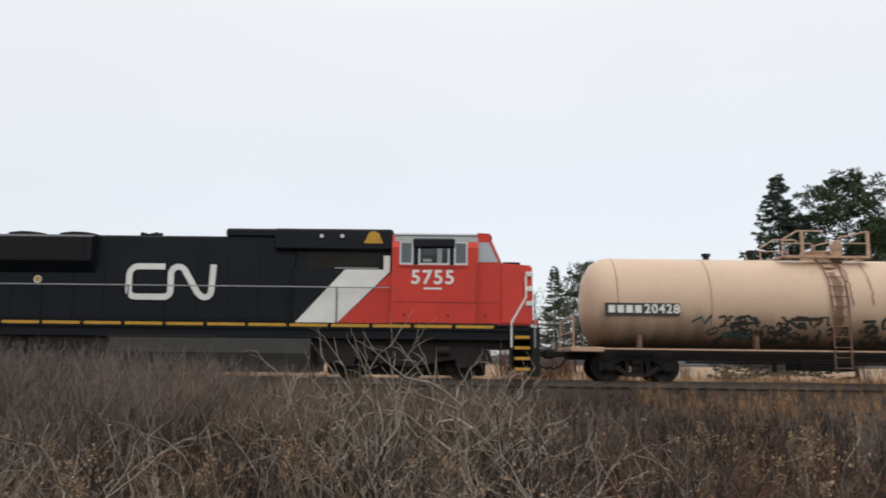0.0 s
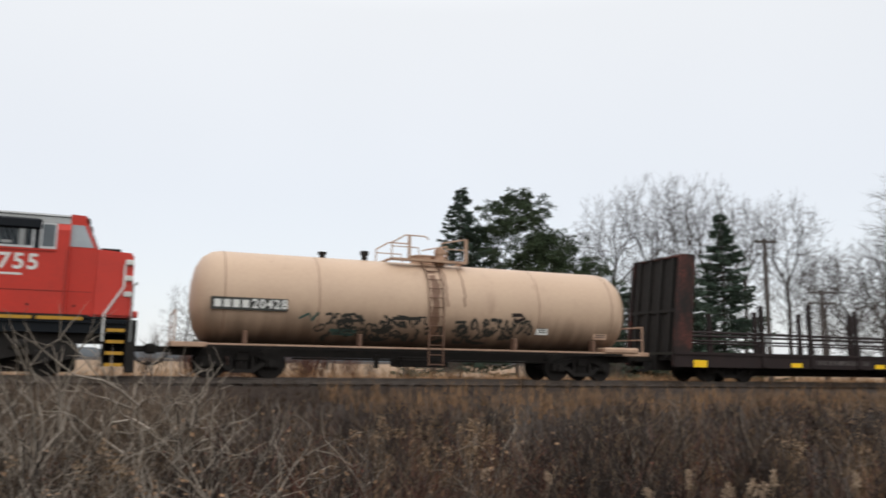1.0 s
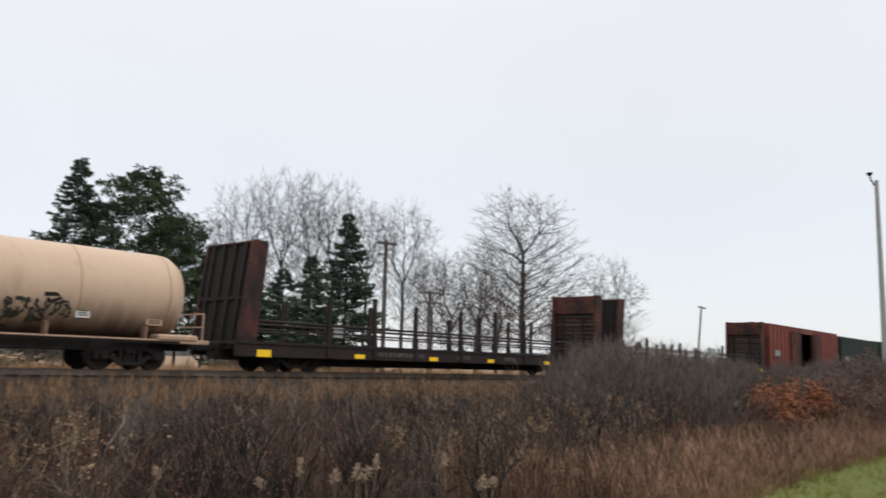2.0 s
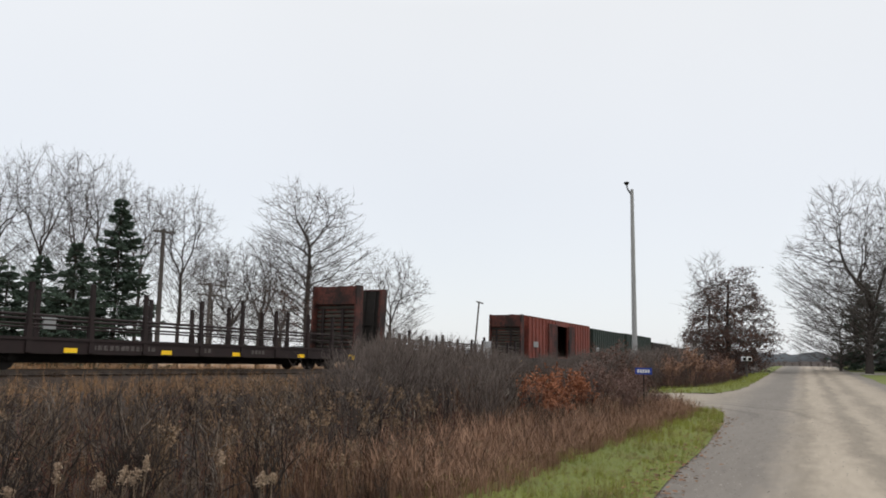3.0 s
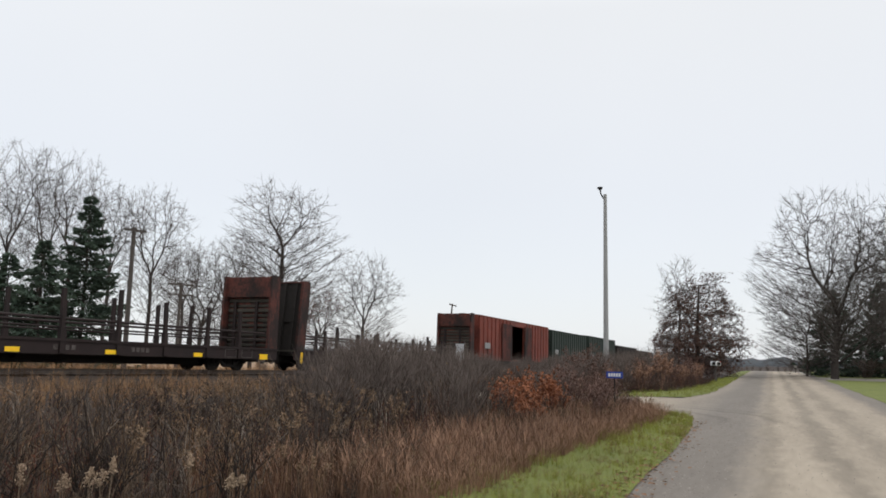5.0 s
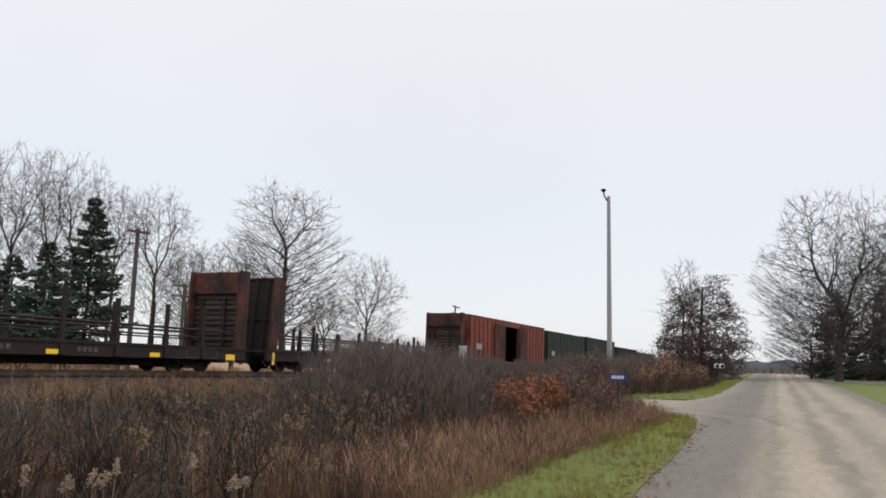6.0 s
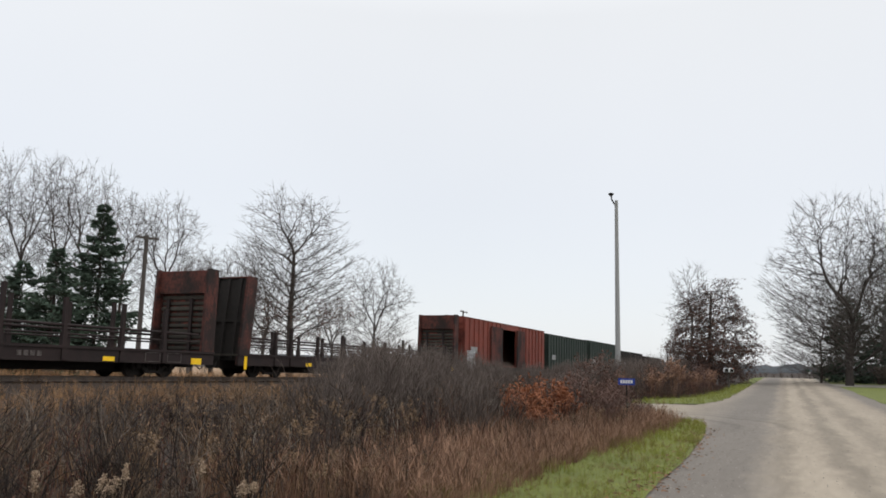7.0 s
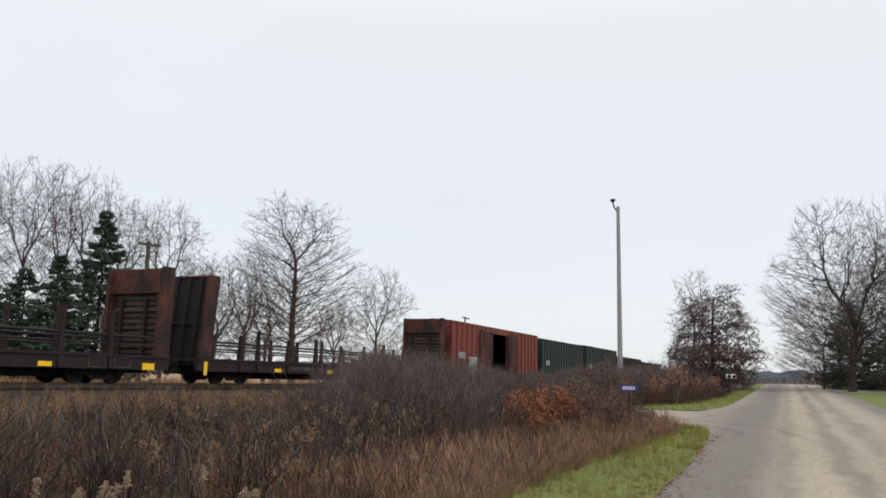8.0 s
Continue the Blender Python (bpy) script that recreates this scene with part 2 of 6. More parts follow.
M_SHOULDER = mat("loose grey gravel", (0.30, 0.27, 0.235), (0.14, 0.128, 0.115), rough=0.95, scale=2.5, fine=34, bump=0.9)
M_FIELD = mat("tan stubble field", (0.33, 0.22, 0.13), (0.20, 0.13, 0.08), rough=0.95, scale=0.12, fine=4, bump=0.4)
M_ROAD = mat("packed gravel road with wheel tracks", (0.325, 0.278, 0.218), (0.200, 0.168, 0.130), rough=0.95, scale=0.8, fine=9, bump=0.35, spread=0.3, stretch=(0.16, 1.0, 1))
wheel_bands(M_ROAD)
M_TURF = mat("mown turf", (0.150, 0.172, 0.035), (0.075, 0.088, 0.024), rough=0.95, scale=0.9, fine=18, bump=0.6)


def sheet(name, xs, ys_of, lift, material, label, category):
    """A strip of ground: for each x, a row of y values, laid on the land."""
    v, f = [], []
    rows = [ys_of(x) for x in xs]
    k = len(rows[0])
    for x, ys in zip(xs, rows):
        z = ground_z(np.full(k, x), np.array(ys)) + lift
        v += [(x, y, zz) for y, zz in zip(ys, z)]
    for i in range(len(xs) - 1):
        f += [(i * k + j, (i + 1) * k + j, (i + 1) * k + j + 1, i * k + j + 1) for j in range(k - 1)]
    ob = new(name, raw(name, v, f, material, True))
    return tagged(ob, label, category, kind="structure")


gx = np.unique(np.concatenate([np.linspace(-2500, -60, 26), np.linspace(-60, 160, 111), np.linspace(160, 400, 40), np.linspace(400, 3000, 24)]))
gy = np.unique(np.concatenate([np.linspace(-2500, -30, 24), np.linspace(-30, 60, 91), np.linspace(60, 300, 30), np.linspace(300, 3000, 20)]))
sheet("ground", gx, lambda x: gy, -0.02, M_SOIL, "brown field soil covered with dead grass and litter", "ground")
rx = np.concatenate([np.linspace(-40, 60, 201), np.linspace(60.5, 150, 120)])


def wobble(x, k):
    return 0.12 * noise.noise((x * 0.35, k * 7.1, 0.3)) + 0.06 * noise.noise((x * 1.3, k * 3.3, 1.7))


def verge_inner(x):
    """Edge of the turf towards the gravel: it turns into the drive before 24 m and comes back out past 32 m."""
    if x < 28:
        o = np.interp(x, (-12, 9, 14, 19, 21.5, 23.0, 23.8), (2.8, 2.84, 2.95, 3.06, 3.25, 3.6, 4.1))
    else:
        o = np.interp(x, (32.2, 33, 36, 40, 58, 112), (6.4, 4.5, 4.05, 3.86, 3.8, 3.6))
    return road_y(x) + float(o) + 0.5 * wobble(x, 5)


def verge_outer(x):
    """Edge of the turf towards the weeds."""
    if x < 28:
        o = np.interp(x, (-12, 8, 12, 15.7, 19, 22.5, 23.8), (4.75, 4.7, 4.6, 4.44, 4.3, 4.22, 4.12))
    else:
        o = np.interp(x, (32.2, 36.3, 39.7, 49, 75, 112), (7.2, 6.9, 5.3, 4.65, 5.0, 4.9))
    return road_y(x) + float(o) + 0.6 * wobble(x, 6)


def gravel_edge(x):
    return min(verge_inner(x) + 0.12, road_y(x) + 4.6) if x < 23.8 or x > 32.2 else road_y(x) + 4.6


sheet("road", rx, lambda x: [road_y(x) + o for o in np.linspace(-2.8 + wobble(x, 1), gravel_edge(x) - road_y(x), 34)], 0.012, M_ROAD,
      "pale tan packed-gravel country road with wheel tracks", "road")
vx = np.linspace(-12, 23.8, 110)
sheet("verge", vx, lambda x: list(np.linspace(verge_inner(x), max(verge_outer(x), verge_inner(x) + 0.03), 12)), 0.03, M_TURF,
      "strip of green mown grass between road and weeds", "grass")
vx2 = np.concatenate([np.linspace(32.2, 42, 50), np.linspace(42.6, 112, 90)])
sheet("verge_far", vx2, lambda x: list(np.linspace(verge_inner(x), max(verge_outer(x), verge_inner(x) + 0.05), 6)), 0.03, M_TURF,
      "strip of green grass past the side drive", "grass")
sheet("side_drive", np.linspace(23.6, 32.4, 50), lambda x: list(np.linspace(road_y(x) + 4.4, 11.5 + 0.25 * (x - 29), 18)), 0.016, M_ROAD,
      "gravel side drive turning off the road towards the track", "road")
sheet("lawn", np.concatenate([np.linspace(-40, 66, 60), np.linspace(66.5, 160, 60)]), lambda x: list(np.linspace(-60, road_y(x) - 2.62 + wobble(x, 7), 14)), 0.02, M_TURF,
      "green mown lawn beside the road", "grass")
sheet("lawn_drive", np.linspace(70, 79, 20), lambda x: list(np.linspace(-40, road_y(x) - 2.4, 16)), 0.03, M_SHOULDER,
      "pale gravel house drive crossing the lawn", "road")

sheet("far_field", np.linspace(-90, 200, 60), lambda x: list(np.concatenate([np.linspace(30.5, 60, 16), np.linspace(66, 240, 16)])), 0.0, M_FIELD,
      "tan stubble field behind the railway", "field")
# loose stones on the shoulders
rgs = random.Random(31)
sv, sf = [], []
for i in range(4200):
    x = 4 + 26 * rgs.random() ** 1.4
    y = road_y(x) + (rgs.gauss(2.45, 0.34) if rgs.random() < 0.8 else rgs.uniform(-2.6, 2.0))
    z, r_ = float(ground_z(x, y)) + 0.012, rgs.uniform(0.006, 0.018)
    b = len(sv)
    sv += [(x + r_ * rgs.uniform(0.6, 1.3) * math.cos(a), y + r_ * rgs.uniform(0.6, 1.3) * math.sin(a), z - 0.004) for a in (0.2, 1.7, 3.3, 4.8)] + [(x, y, z + r_ * rgs.uniform(0.5, 0.9))]
    sf += [(b, b + 1, b + 4), (b + 1, b + 2, b + 4), (b + 2, b + 3, b + 4), (b + 3, b, b + 4)]
M_STONE = mat("loose road stones", (0.25, 0.225, 0.20), (0.12, 0.108, 0.096), rough=0.95, island=0.4, scale=3, fine=30, bump=0)
tagged(new("loose_stones", raw("loose_stones", sv, sf, M_STONE)), "loose grey stones scattered along the road shoulder", "gravel", kind="stuff")
M_LITTER = mat("fallen leaves", (0.22, 0.11, 0.06), (0.10, 0.055, 0.03), rough=0.95, island=0.5, scale=3, bump=0)
lv_, lf_ = [], []
for i in range(900):
    x = 5 + 16 * rgs.random() ** 1.3
    y = verge_inner(x) + rgs.gauss(0.12, 0.22)
    z, r_, a = float(ground_z(x, y)) + 0.025 + rgs.uniform(0, 0.03), rgs.uniform(0.02, 0.05), rgs.uniform(0, 6.28)
    b = len(lv_)
    c, w = math.cos(a) * r_, math.sin(a) * r_
    lv_ += [(x - c, y - w, z), (x + w * 0.6, y - c * 0.6, z + rgs.uniform(0, 0.02)), (x + c, y + w, z + 0.01), (x - w * 0.6, y + c * 0.6, z + rgs.uniform(0, 0.02))]
    lf_ += [(b, b + 1, b + 2), (b, b + 2, b + 3)]
tagged(new("leaf_litter", raw("leaf_litter", lv_, lf_, M_LITTER)), "brown fallen leaves along the edge of the verge", "leaves", kind="stuff")

# ---- track ----
GRADE_DEG = math.degrees(math.atan(GRADE))


def on_track(x, dz=0.0):
    return pose(x, TRACK_Y, float(rail_z(x)) + dz, 0, GRADE_DEG, 0)


bm = bmesh.new()
bm_prism(bm, [(-2.7, -0.75), (-1.65, -0.26), (1.65, -0.26), (2.7, -0.75)], "x", -130, 130)
one("ballast_bed", bm, M_BALLAST, "grey-brown crushed-stone ballast under the track", "ballast", kind="structure", m=on_track(100))
track = thing("railway_track", on_track(100), "single railway track with steel rails on wooden sleepers", "railway track", kind="structure")
for y in (-0.755, 0.755):
    bm = bmesh.new()
    bm_prism(bm, [(y - 0.07, -0.17), (y + 0.07, -0.17), (y + 0.07, -0.155), (y + 0.012, -0.14), (y + 0.012, -0.045), (y + 0.036, -0.035), (y + 0.036, 0),
                  (y - 0.036, 0), (y - 0.036, -0.035), (y - 0.012, -0.045), (y - 0.012, -0.14), (y - 0.07, -0.155)], "x", -130, 130)
    part("rail", bm, M_RAIL, track, "rusty steel rail")
sleeper = None
for i in range(250):
    if sleeper is None:
        sleeper = mesh_of(boxes((-0.115, 0.115, -1.3, 1.3, -0.33, -0.165)), "sleeper", M_SLEEPER)
    ob = new("sleeper", sleeper)
    ob.parent = track
    ob.matrix_basis = pose(-120 + i * 0.58, random.uniform(-0.03, 0.03), 0, 0, 0, random.uniform(-1, 1))


# ---- train ----
def rolled(t):
    return -2.5455 * t - 0.0247 * t * t + 0.00052 * t ** 3


CARS, WHEELS = [], []


def car(name, x, label, category, group=""):
    ob = thing(name, on_track(x), label, category, group)
    CARS.append((ob, x))
    return ob


def wheelset_mesh(r):
    bm = bmesh.new()
    for s in (-1, 1):
        bm_rod(bm, (0, s * 0.70, 0), (0, s * 0.82, 0), r, 28)
        bm_rod(bm, (0, s * 0.66, 0), (0, s * 0.72, 0), r + 0.025, 28)
        bm_rod(bm, (0, s * 0.82, 0), (0, s * 0.86, 0), r * 0.4, 14)
    bm_rod(bm, (0, -0.98, 0), (0, 0.98, 0), 0.08, 10)
    for s in (-1, 1):                                         # lightening bolts, so that the turning shows
        for k in range(6):
            a = k * math.pi / 3
            p = (math.cos(a) * r * 0.62, s * 0.80, math.sin(a) * r * 0.62)
            bm_rod(bm, p, (p[0], s * 0.845, p[2]), 0.045, 6)
    return mesh_of(bm, "wheelset", M_DARK)


WHEEL_SMALL, WHEEL_LARGE = wheelset_mesh(0.46), wheelset_mesh(0.53)


def wheelset(owner, x, r):
    ob = new("wheelset", WHEEL_SMALL if r < 0.5 else WHEEL_LARGE)
    ob.parent = owner
    ob.matrix_basis = pose(x, 0, r)
    WHEELS.append((ob, x, r))


def freight_truck(owner, x):
    """Two-axle truck: cast side frames with spring openings, bolster, brake beams."""
    for dx in (-0.89, 0.89):
        wheelset(owner, x + dx, 0.46)
    for s in (-1, 1):
        y0, y1 = sorted((s * 0.92, s * 1.06))
        bm = bmesh.new()
        for sx in (-1, 1):
            bm_prism(bm, [(x + sx * 1.18, 0.34), (x + sx * 1.18, 0.60), (x + sx * 0.95, 0.66), (x + sx * 0.36, 0.80), (x, 0.80), (x, 0.68),
                          (x + sx * 0.42, 0.66), (x + sx * 0.72, 0.52), (x + sx * 0.70, 0.34)], "y", y0, y1)
            bm_prism(bm, [(x + sx * 0.72, 0.42), (x + sx * 0.34, 0.16), (x, 0.16), (x, 0.27), (x + sx * 0.28, 0.27), (x + sx * 0.60, 0.52)], "y", y0, y1)
            bm_box(bm, x + sx * 0.32 - 0.05, x + sx * 0.32 + 0.05, y0, y1, 0.25, 0.7)
        part("truck_side_frame", bm, M_DARK, owner)
        part("spring_pack", rods(*[((x + k * 0.13, s * 0.99, 0.27), (x + k * 0.13, s * 0.99, 0.56), 0.055) for k in (-1, 0, 1)]), M_DARK, owner)
        for sx in (-1, 1):
            part("axle_bearing", rods(((x + sx * 0.89, s * 0.96, 0.46), (x + sx * 0.89, s * 1.12, 0.46), 0.14), ((x + sx * 0.89, s * 1.11, 0.46), (x + sx * 0.89, s * 1.16, 0.46), 0.10), seg=12), M_DARK, owner)
    part("bolster", boxes((x - 0.2, x + 0.2, -1.1, 1.1, 0.52, 0.78), bevel=0.03), M_DARK, owner)


def coupler(owner, x, d):
    bm = bmesh.new()
    bm_box(bm, *sorted((x, x + d * 0.5)), -0.09, 0.09, 0.74, 0.92, bevel=0.02)
    bm_box(bm, *sorted((x + d * 0.42, x + d * 0.74)), -0.2, 0.17, 0.68, 0.99, bevel=0.06)
    part("coupler", bm, M_DARK, owner, "rusty knuckle coupler")
    bm = bmesh.new()
    bm_path(bm, [(x + d * 0.1, -0.35, 0.72), (x + d * 0.25, -0.36, 0.48), (x + d * 0.5, -0.35, 0.36), (x + d * 0.7, -0.33, 0.45)], 0.028)
    part("brake_hose", bm, M_DARK, owner, "black rubber brake hose")


def text_mesh(body, size, depth, material):
    cu = bpy.data.curves.new("text", "FONT")
    cu.body, cu.size, cu.extrude, cu.align_x, cu.align_y, cu.offset = body, size, depth, "CENTER", "CENTER", size * 0.022
    cu.space_character = 1.16
    ob = new("text", cu)
    me = bpy.data.meshes.new_from_object(ob.evaluated_get(bpy.context.evaluated_depsgraph_get()))
    bpy.data.objects.remove(ob)
    me.materials.append(material)
    return me


def lettering(name, body, size, owner, m, material, label=""):
    ob = new(name, text_mesh(body, size, 0.004, material))
    ob.parent = owner
    ob.matrix_basis = m
    return tagged(ob, label)
# ---- locomotive ----
def locomotive():
    lo = car("locomotive", 0, "black, white and red-orange diesel locomotive with a wide-nosed cab", "locomotive")
    part("underframe", boxes((-19.6, 2.35, -1.42, 1.42, 1.22, 1.62)), M_BLACK, lo, "black underframe")
    part("belly_plate", boxes((-19.6, 1.7, -1.15, 1.15, 0.95, 1.215)), M_DARK, lo)
    part("sill_flange", boxes((-19.6, 2.34, -1.52, -1.425, 1.5, 1.56)), M_BLACK, lo)
    part("walkway", boxes((-19.6, 1.75, -1.52, 1.52, 1.625, 1.68)), M_BLACK, lo)
    x = -19.0
    while x < 1.2:
        part("side_stripe", boxes((x, x + 1.15, -1.532, -1.522, 1.565, 1.655)), M_YELLOW, lo, "yellow reflective stripe on the sill")
        x += 1.27
    # long hood with its doors
    part("long_hood", boxes((-18.9, -5.0, -0.98, 0.98, 1.68, 4.42), bevel=0.05), M_BLACK, lo, "glossy black long hood")
    part("raised_hood", boxes((-7.3, -5.0, -1.0, 1.0, 4.4, 4.68), (-5.7, -1.95, -1.2, 1.2, 3.98, 4.66), bevel=0.06), M_BLACK, lo, "black raised hood behind the cab")
    for i in range(13):
        x = -17.9 + i * 0.98
        part("hood_door", boxes((x, x + 0.94, -1.0, -0.98, 1.8, 2.95 if i < 5 else 3.85)), M_BLACK, lo)
    bm = bmesh.new()
    bm_prism(bm, [(-1.0, 3.2), (-1.36, 3.55), (-1.36, 4.3), (-1.0, 4.42), (1.0, 4.42), (1.36, 4.3), (1.36, 3.55), (1.0, 3.2)], "x", -18.9, -11.4)
    part("radiator_housing", bm, M_BLACK, lo, "flared radiator housing")
    part("radiator_grille", boxes(*[(-18.5, -11.6, -1.385, -1.362, 3.62 + k * 0.055, 3.65 + k * 0.055) for k in range(12)]), M_DARK, lo, "dark radiator louvres")
    for x in (-17.3, -15.7, -14.1, -12.4):
        bm = rods(((x, 0, 4.42), (x, 0, 4.56), 0.66), ((x, 0, 4.55), (x, 0, 4.6), 0.5), seg=24)
        part("radiator_fan", bm, M_DARK, lo, "round roof fan")
    bm = bmesh.new()
    for k, d in ((-0.14, 0.3), (0, 0.4), (0.14, 0.25)):
        bm_rod(bm, (-10.1, k, 4.58), (-10.1 + d, k, 4.6), 0.025, 8, 0.07)
        bm_rod(bm, (-10.1, k, 4.58), (-10.1 - d * 0.8, k, 4.6), 0.025, 8, 0.06)
    bm_rod(bm, (-10.1, 0, 4.42), (-10.1, 0, 4.58), 0.05)
    part("horn", bm, M_DARK, lo, "black chime horn on the hood")
    # white wedge and red rear of the cab section
    part("equipment_bay", boxes((-5.0, -1.95, -1.02, 1.02, 1.68, 3.98)), M_BLACK, lo)
    y = -1.30
    part("bay_side", boxes((-5.0, -1.95, -1.28, -1.03, 1.68, 3.38), bevel=0.02), M_BLACK, lo)
    bm = bmesh.new()
    bm_prism(bm, [(-4.92, 1.7), (-3.62, 1.7), (-2.02, 3.3), (-2.02, 3.8), (-2.22, 3.8), (-2.22, 3.36), (-3.42, 3.36)], "y", y - 0.012, y + 0.018)
    part("white_stripe", bm, M_WHITE, lo, "white diagonal stripe")
    bm = bmesh.new()
    bm_prism(bm, [(-3.6, 1.7), (-1.96, 1.7), (-1.96, 3.3)], "y", y - 0.012, y + 0.018)
    part("red_wedge", bm, M_RED, lo)
    bm = bmesh.new()
    bm_prism(bm, [(-2.86, 4.2), (-2.26, 4.2), (-2.3, 4.3), (-2.4, 4.52), (-2.5, 4.58), (-2.62, 4.58), (-2.72, 4.52), (-2.82, 4.3)], "y", -1.225, -1.205)
    part("warning_plate", bm, M_YELLOW, lo, "yellow roof-side marker panel")
    # Flat black plate stands in for the shade inside the intake.
    part("air_intake", boxes((-4.62, -2.28, -1.06, -1.035, 3.42, 3.95)), M_VOID, lo, "black plate above the stripe, for the shaded air intake")
    part("intake_sill", boxes((-3.75, -2.4, -1.3, -1.05, 3.385, 3.42)), M_GREY, lo)
    for x in (-4.2, -3.55):
        part("marker_light", rods(((x, -1.2, 4.42), (x, -1.24, 4.42), 0.06)), M_WHITE, lo, "small white marker light")
    part("round_badge", rods(((-13.2, -1.02, 2.98), (-13.2, -0.9, 2.98), 0.12), seg=18), M_WHITE, lo, "round yellow-white badge")
    part("badge_centre", rods(((-13.2, -1.026, 2.98), (-13.2, -0.9, 2.98), 0.085), seg=18), M_YELLOW, lo)
    # cab
    bm = bmesh.new()
    prof = [(-1.52, 1.68), (-1.52, 4.05), (-1.30, 4.44), (-0.9, 4.55), (0.9, 4.55), (1.30, 4.44), (1.52, 4.05), (1.52, 1.68)]
    bm_prism(bm, prof, "x", -1.95, 0.72)
    # windscreen rake: front of the cab leans back
    bm2 = bmesh.new()
    bm_prism(bm2, [(0.70, 1.68), (1.45, 1.68), (1.45, 3.55), (1.08, 4.42), (1.1, 4.52), (0.70, 4.54)], "y", -1.36, 1.36)
    part("cab", bm, M_RED, lo, "red-orange driver's cab")
    part("cab_front", bm2, M_RED, lo)
    bm = bmesh.new()
    bm_prism(bm, [(-1.36, 4.46), (-0.9, 4.58), (0.9, 4.58), (1.36, 4.46), (1.3, 4.41), (-1.3, 4.41)], "x", -1.9, 0.82)
    part("cab_roof", bm, M_GREY, lo, "grey cab roof")
    bm = bmesh.new()
    bm_prism(bm, [(1.448, 3.58), (1.475, 3.6), (1.155, 4.30), (1.125, 4.29)], "y", -1.25, 1.25)
    part("windscreen", bm, M_WSHIELD, lo, "raked windscreen")
    bm = bmesh.new()
    bm_prism(bm, [(0.72, 3.62), (1.34, 3.62), (1.06, 4.24), (0.72, 4.24)], "y", -1.372, -1.35)
    part("quarter_window", bm, M_WSHIELD, lo)
    for x0, x1, m_, lab in ((-1.66, -1.34, M_GLASS, "rear cab side window"), (-1.08, -0.22, M_GLASS, "sliding cab side window"), (0.02, 0.34, M_GLASS, "front cab side window")):
        fr = part("window_frame", boxes((x0 - 0.04, x1 + 0.04, -1.535, -1.515, 3.5, 3.56), (x0 - 0.04, x1 + 0.04, -1.535, -1.515, 4.18, 4.22),
                                        (x0 - 0.05, x0, -1.535, -1.515, 3.5, 4.22), (x1, x1 + 0.05, -1.535, -1.515, 3.5, 4.22)), M_ALU, lo, "aluminium window frame")
        ob = part("pane", boxes((x0, x1, -1.53, -1.517, 3.56, 4.18)), m_, fr, lab)
    part("window_awning", boxes((-1.3, 0.0, -1.62, -1.5, 4.02, 4.32), bevel=0.05), M_BLACK, lo, "black awning over the side window")
    part("seat_back", boxes((-0.55, -0.4, -1.55, -1.53, 3.56, 4.08), (-0.98, -0.72, -1.545, -1.532, 3.6, 3.68)), M_GREY, lo)
    part("drip_rail", boxes((-1.7, 0.4, -1.56, -1.52, 3.44, 3.48)), M_RED, lo)
    part("cab_seam", boxes((-1.85, 1.35, -1.528, -1.519, 2.34, 2.352), (0.66, 0.675, -1.528, -1.519, 1.7, 3.5)), M_RUST, lo)
    # nose
    bm = bmesh.new()
    v = [bm.verts.new(p) for p in ((1.4, -1.45, 1.68), (2.42, -1.3, 1.68), (2.42, -1.18, 3.56), (1.4, -1.38, 3.60), (1.4, 1.45, 1.68), (2.42, 1.3, 1.68), (2.42, 1.18, 3.56), (1.4, 1.38, 3.60))]
    for q in ((0, 1, 2, 3), (5, 4, 7, 6), (1, 5, 6, 2), (3, 2, 6, 7), (4, 0, 3, 7), (4, 5, 1, 0)):
        bm.faces.new([v[i] for i in q])
    bmesh.ops.recalc_face_normals(bm, faces=bm.faces[:])
    bmesh.ops.bevel(bm, geom=bm.edges[:], offset=0.06, segments=2, affect="EDGES")
    part("nose", bm, M_RED, lo, "red-orange short nose")
    part("nose_stripe", boxes((2.41, 2.432, -1.1, 1.1, 2.2, 2.4), (2.41, 2.432, -1.1, 1.1, 2.72, 2.92)), M_WHITE, lo, "white nose stripe")
    part("nose_top_grille", boxes((1.5, 2.05, -1.0, 0.9, 3.5, 3.68), bevel=0.02), M_DARK, lo)
    bm = bmesh.new()
    bm_prism(bm, [(-1.425, 4.24), (-1.312, 4.458), (-0.9, 4.572), (-0.9, 4.545), (-1.29, 4.435), (-1.405, 4.235)], "x", -1.88, 0.70)
    part("roof_slope", bm, M_GREY, lo, "grey sloping edge of the cab roof")
    for z in (2.28, 2.74, 3.2):
        part("nose_mark", boxes((2.2, 2.425, -1.325, -1.17, z, z + 0.15), bevel=0.015), M_WHITE, lo, "white bar on the nose corner")
    part("window_surround", boxes((-1.32, 0.0, -1.53, -1.512, 3.5, 4.24)), M_BLACK, lo)
    for y_ in (-0.9, 0.2):
        part("wiper", rods(((1.45, y_, 3.64), (1.27, y_ + 0.3, 4.08), 0.015), seg=5), M_DARK, lo)
    part("cab_step_plate", boxes((-1.9, 1.35, -1.535, -1.5, 1.66, 1.72)), M_RUST, lo, "grimy lower edge of the cab")
    for bx_ in (-1.55, -0.2, 0.95):
        part("jacking_bolt", rods(((bx_, -1.52, 1.95), (bx_, -1.54, 1.95), 0.035), seg=8), M_DARK, lo)
    for y0, y1 in ((-1.1, -0.4), (0.4, 1.1)):
        part("number_board", boxes((0.9, 1.16, y0, y1, 4.32, 4.5)), M_RUSTRED, lo)
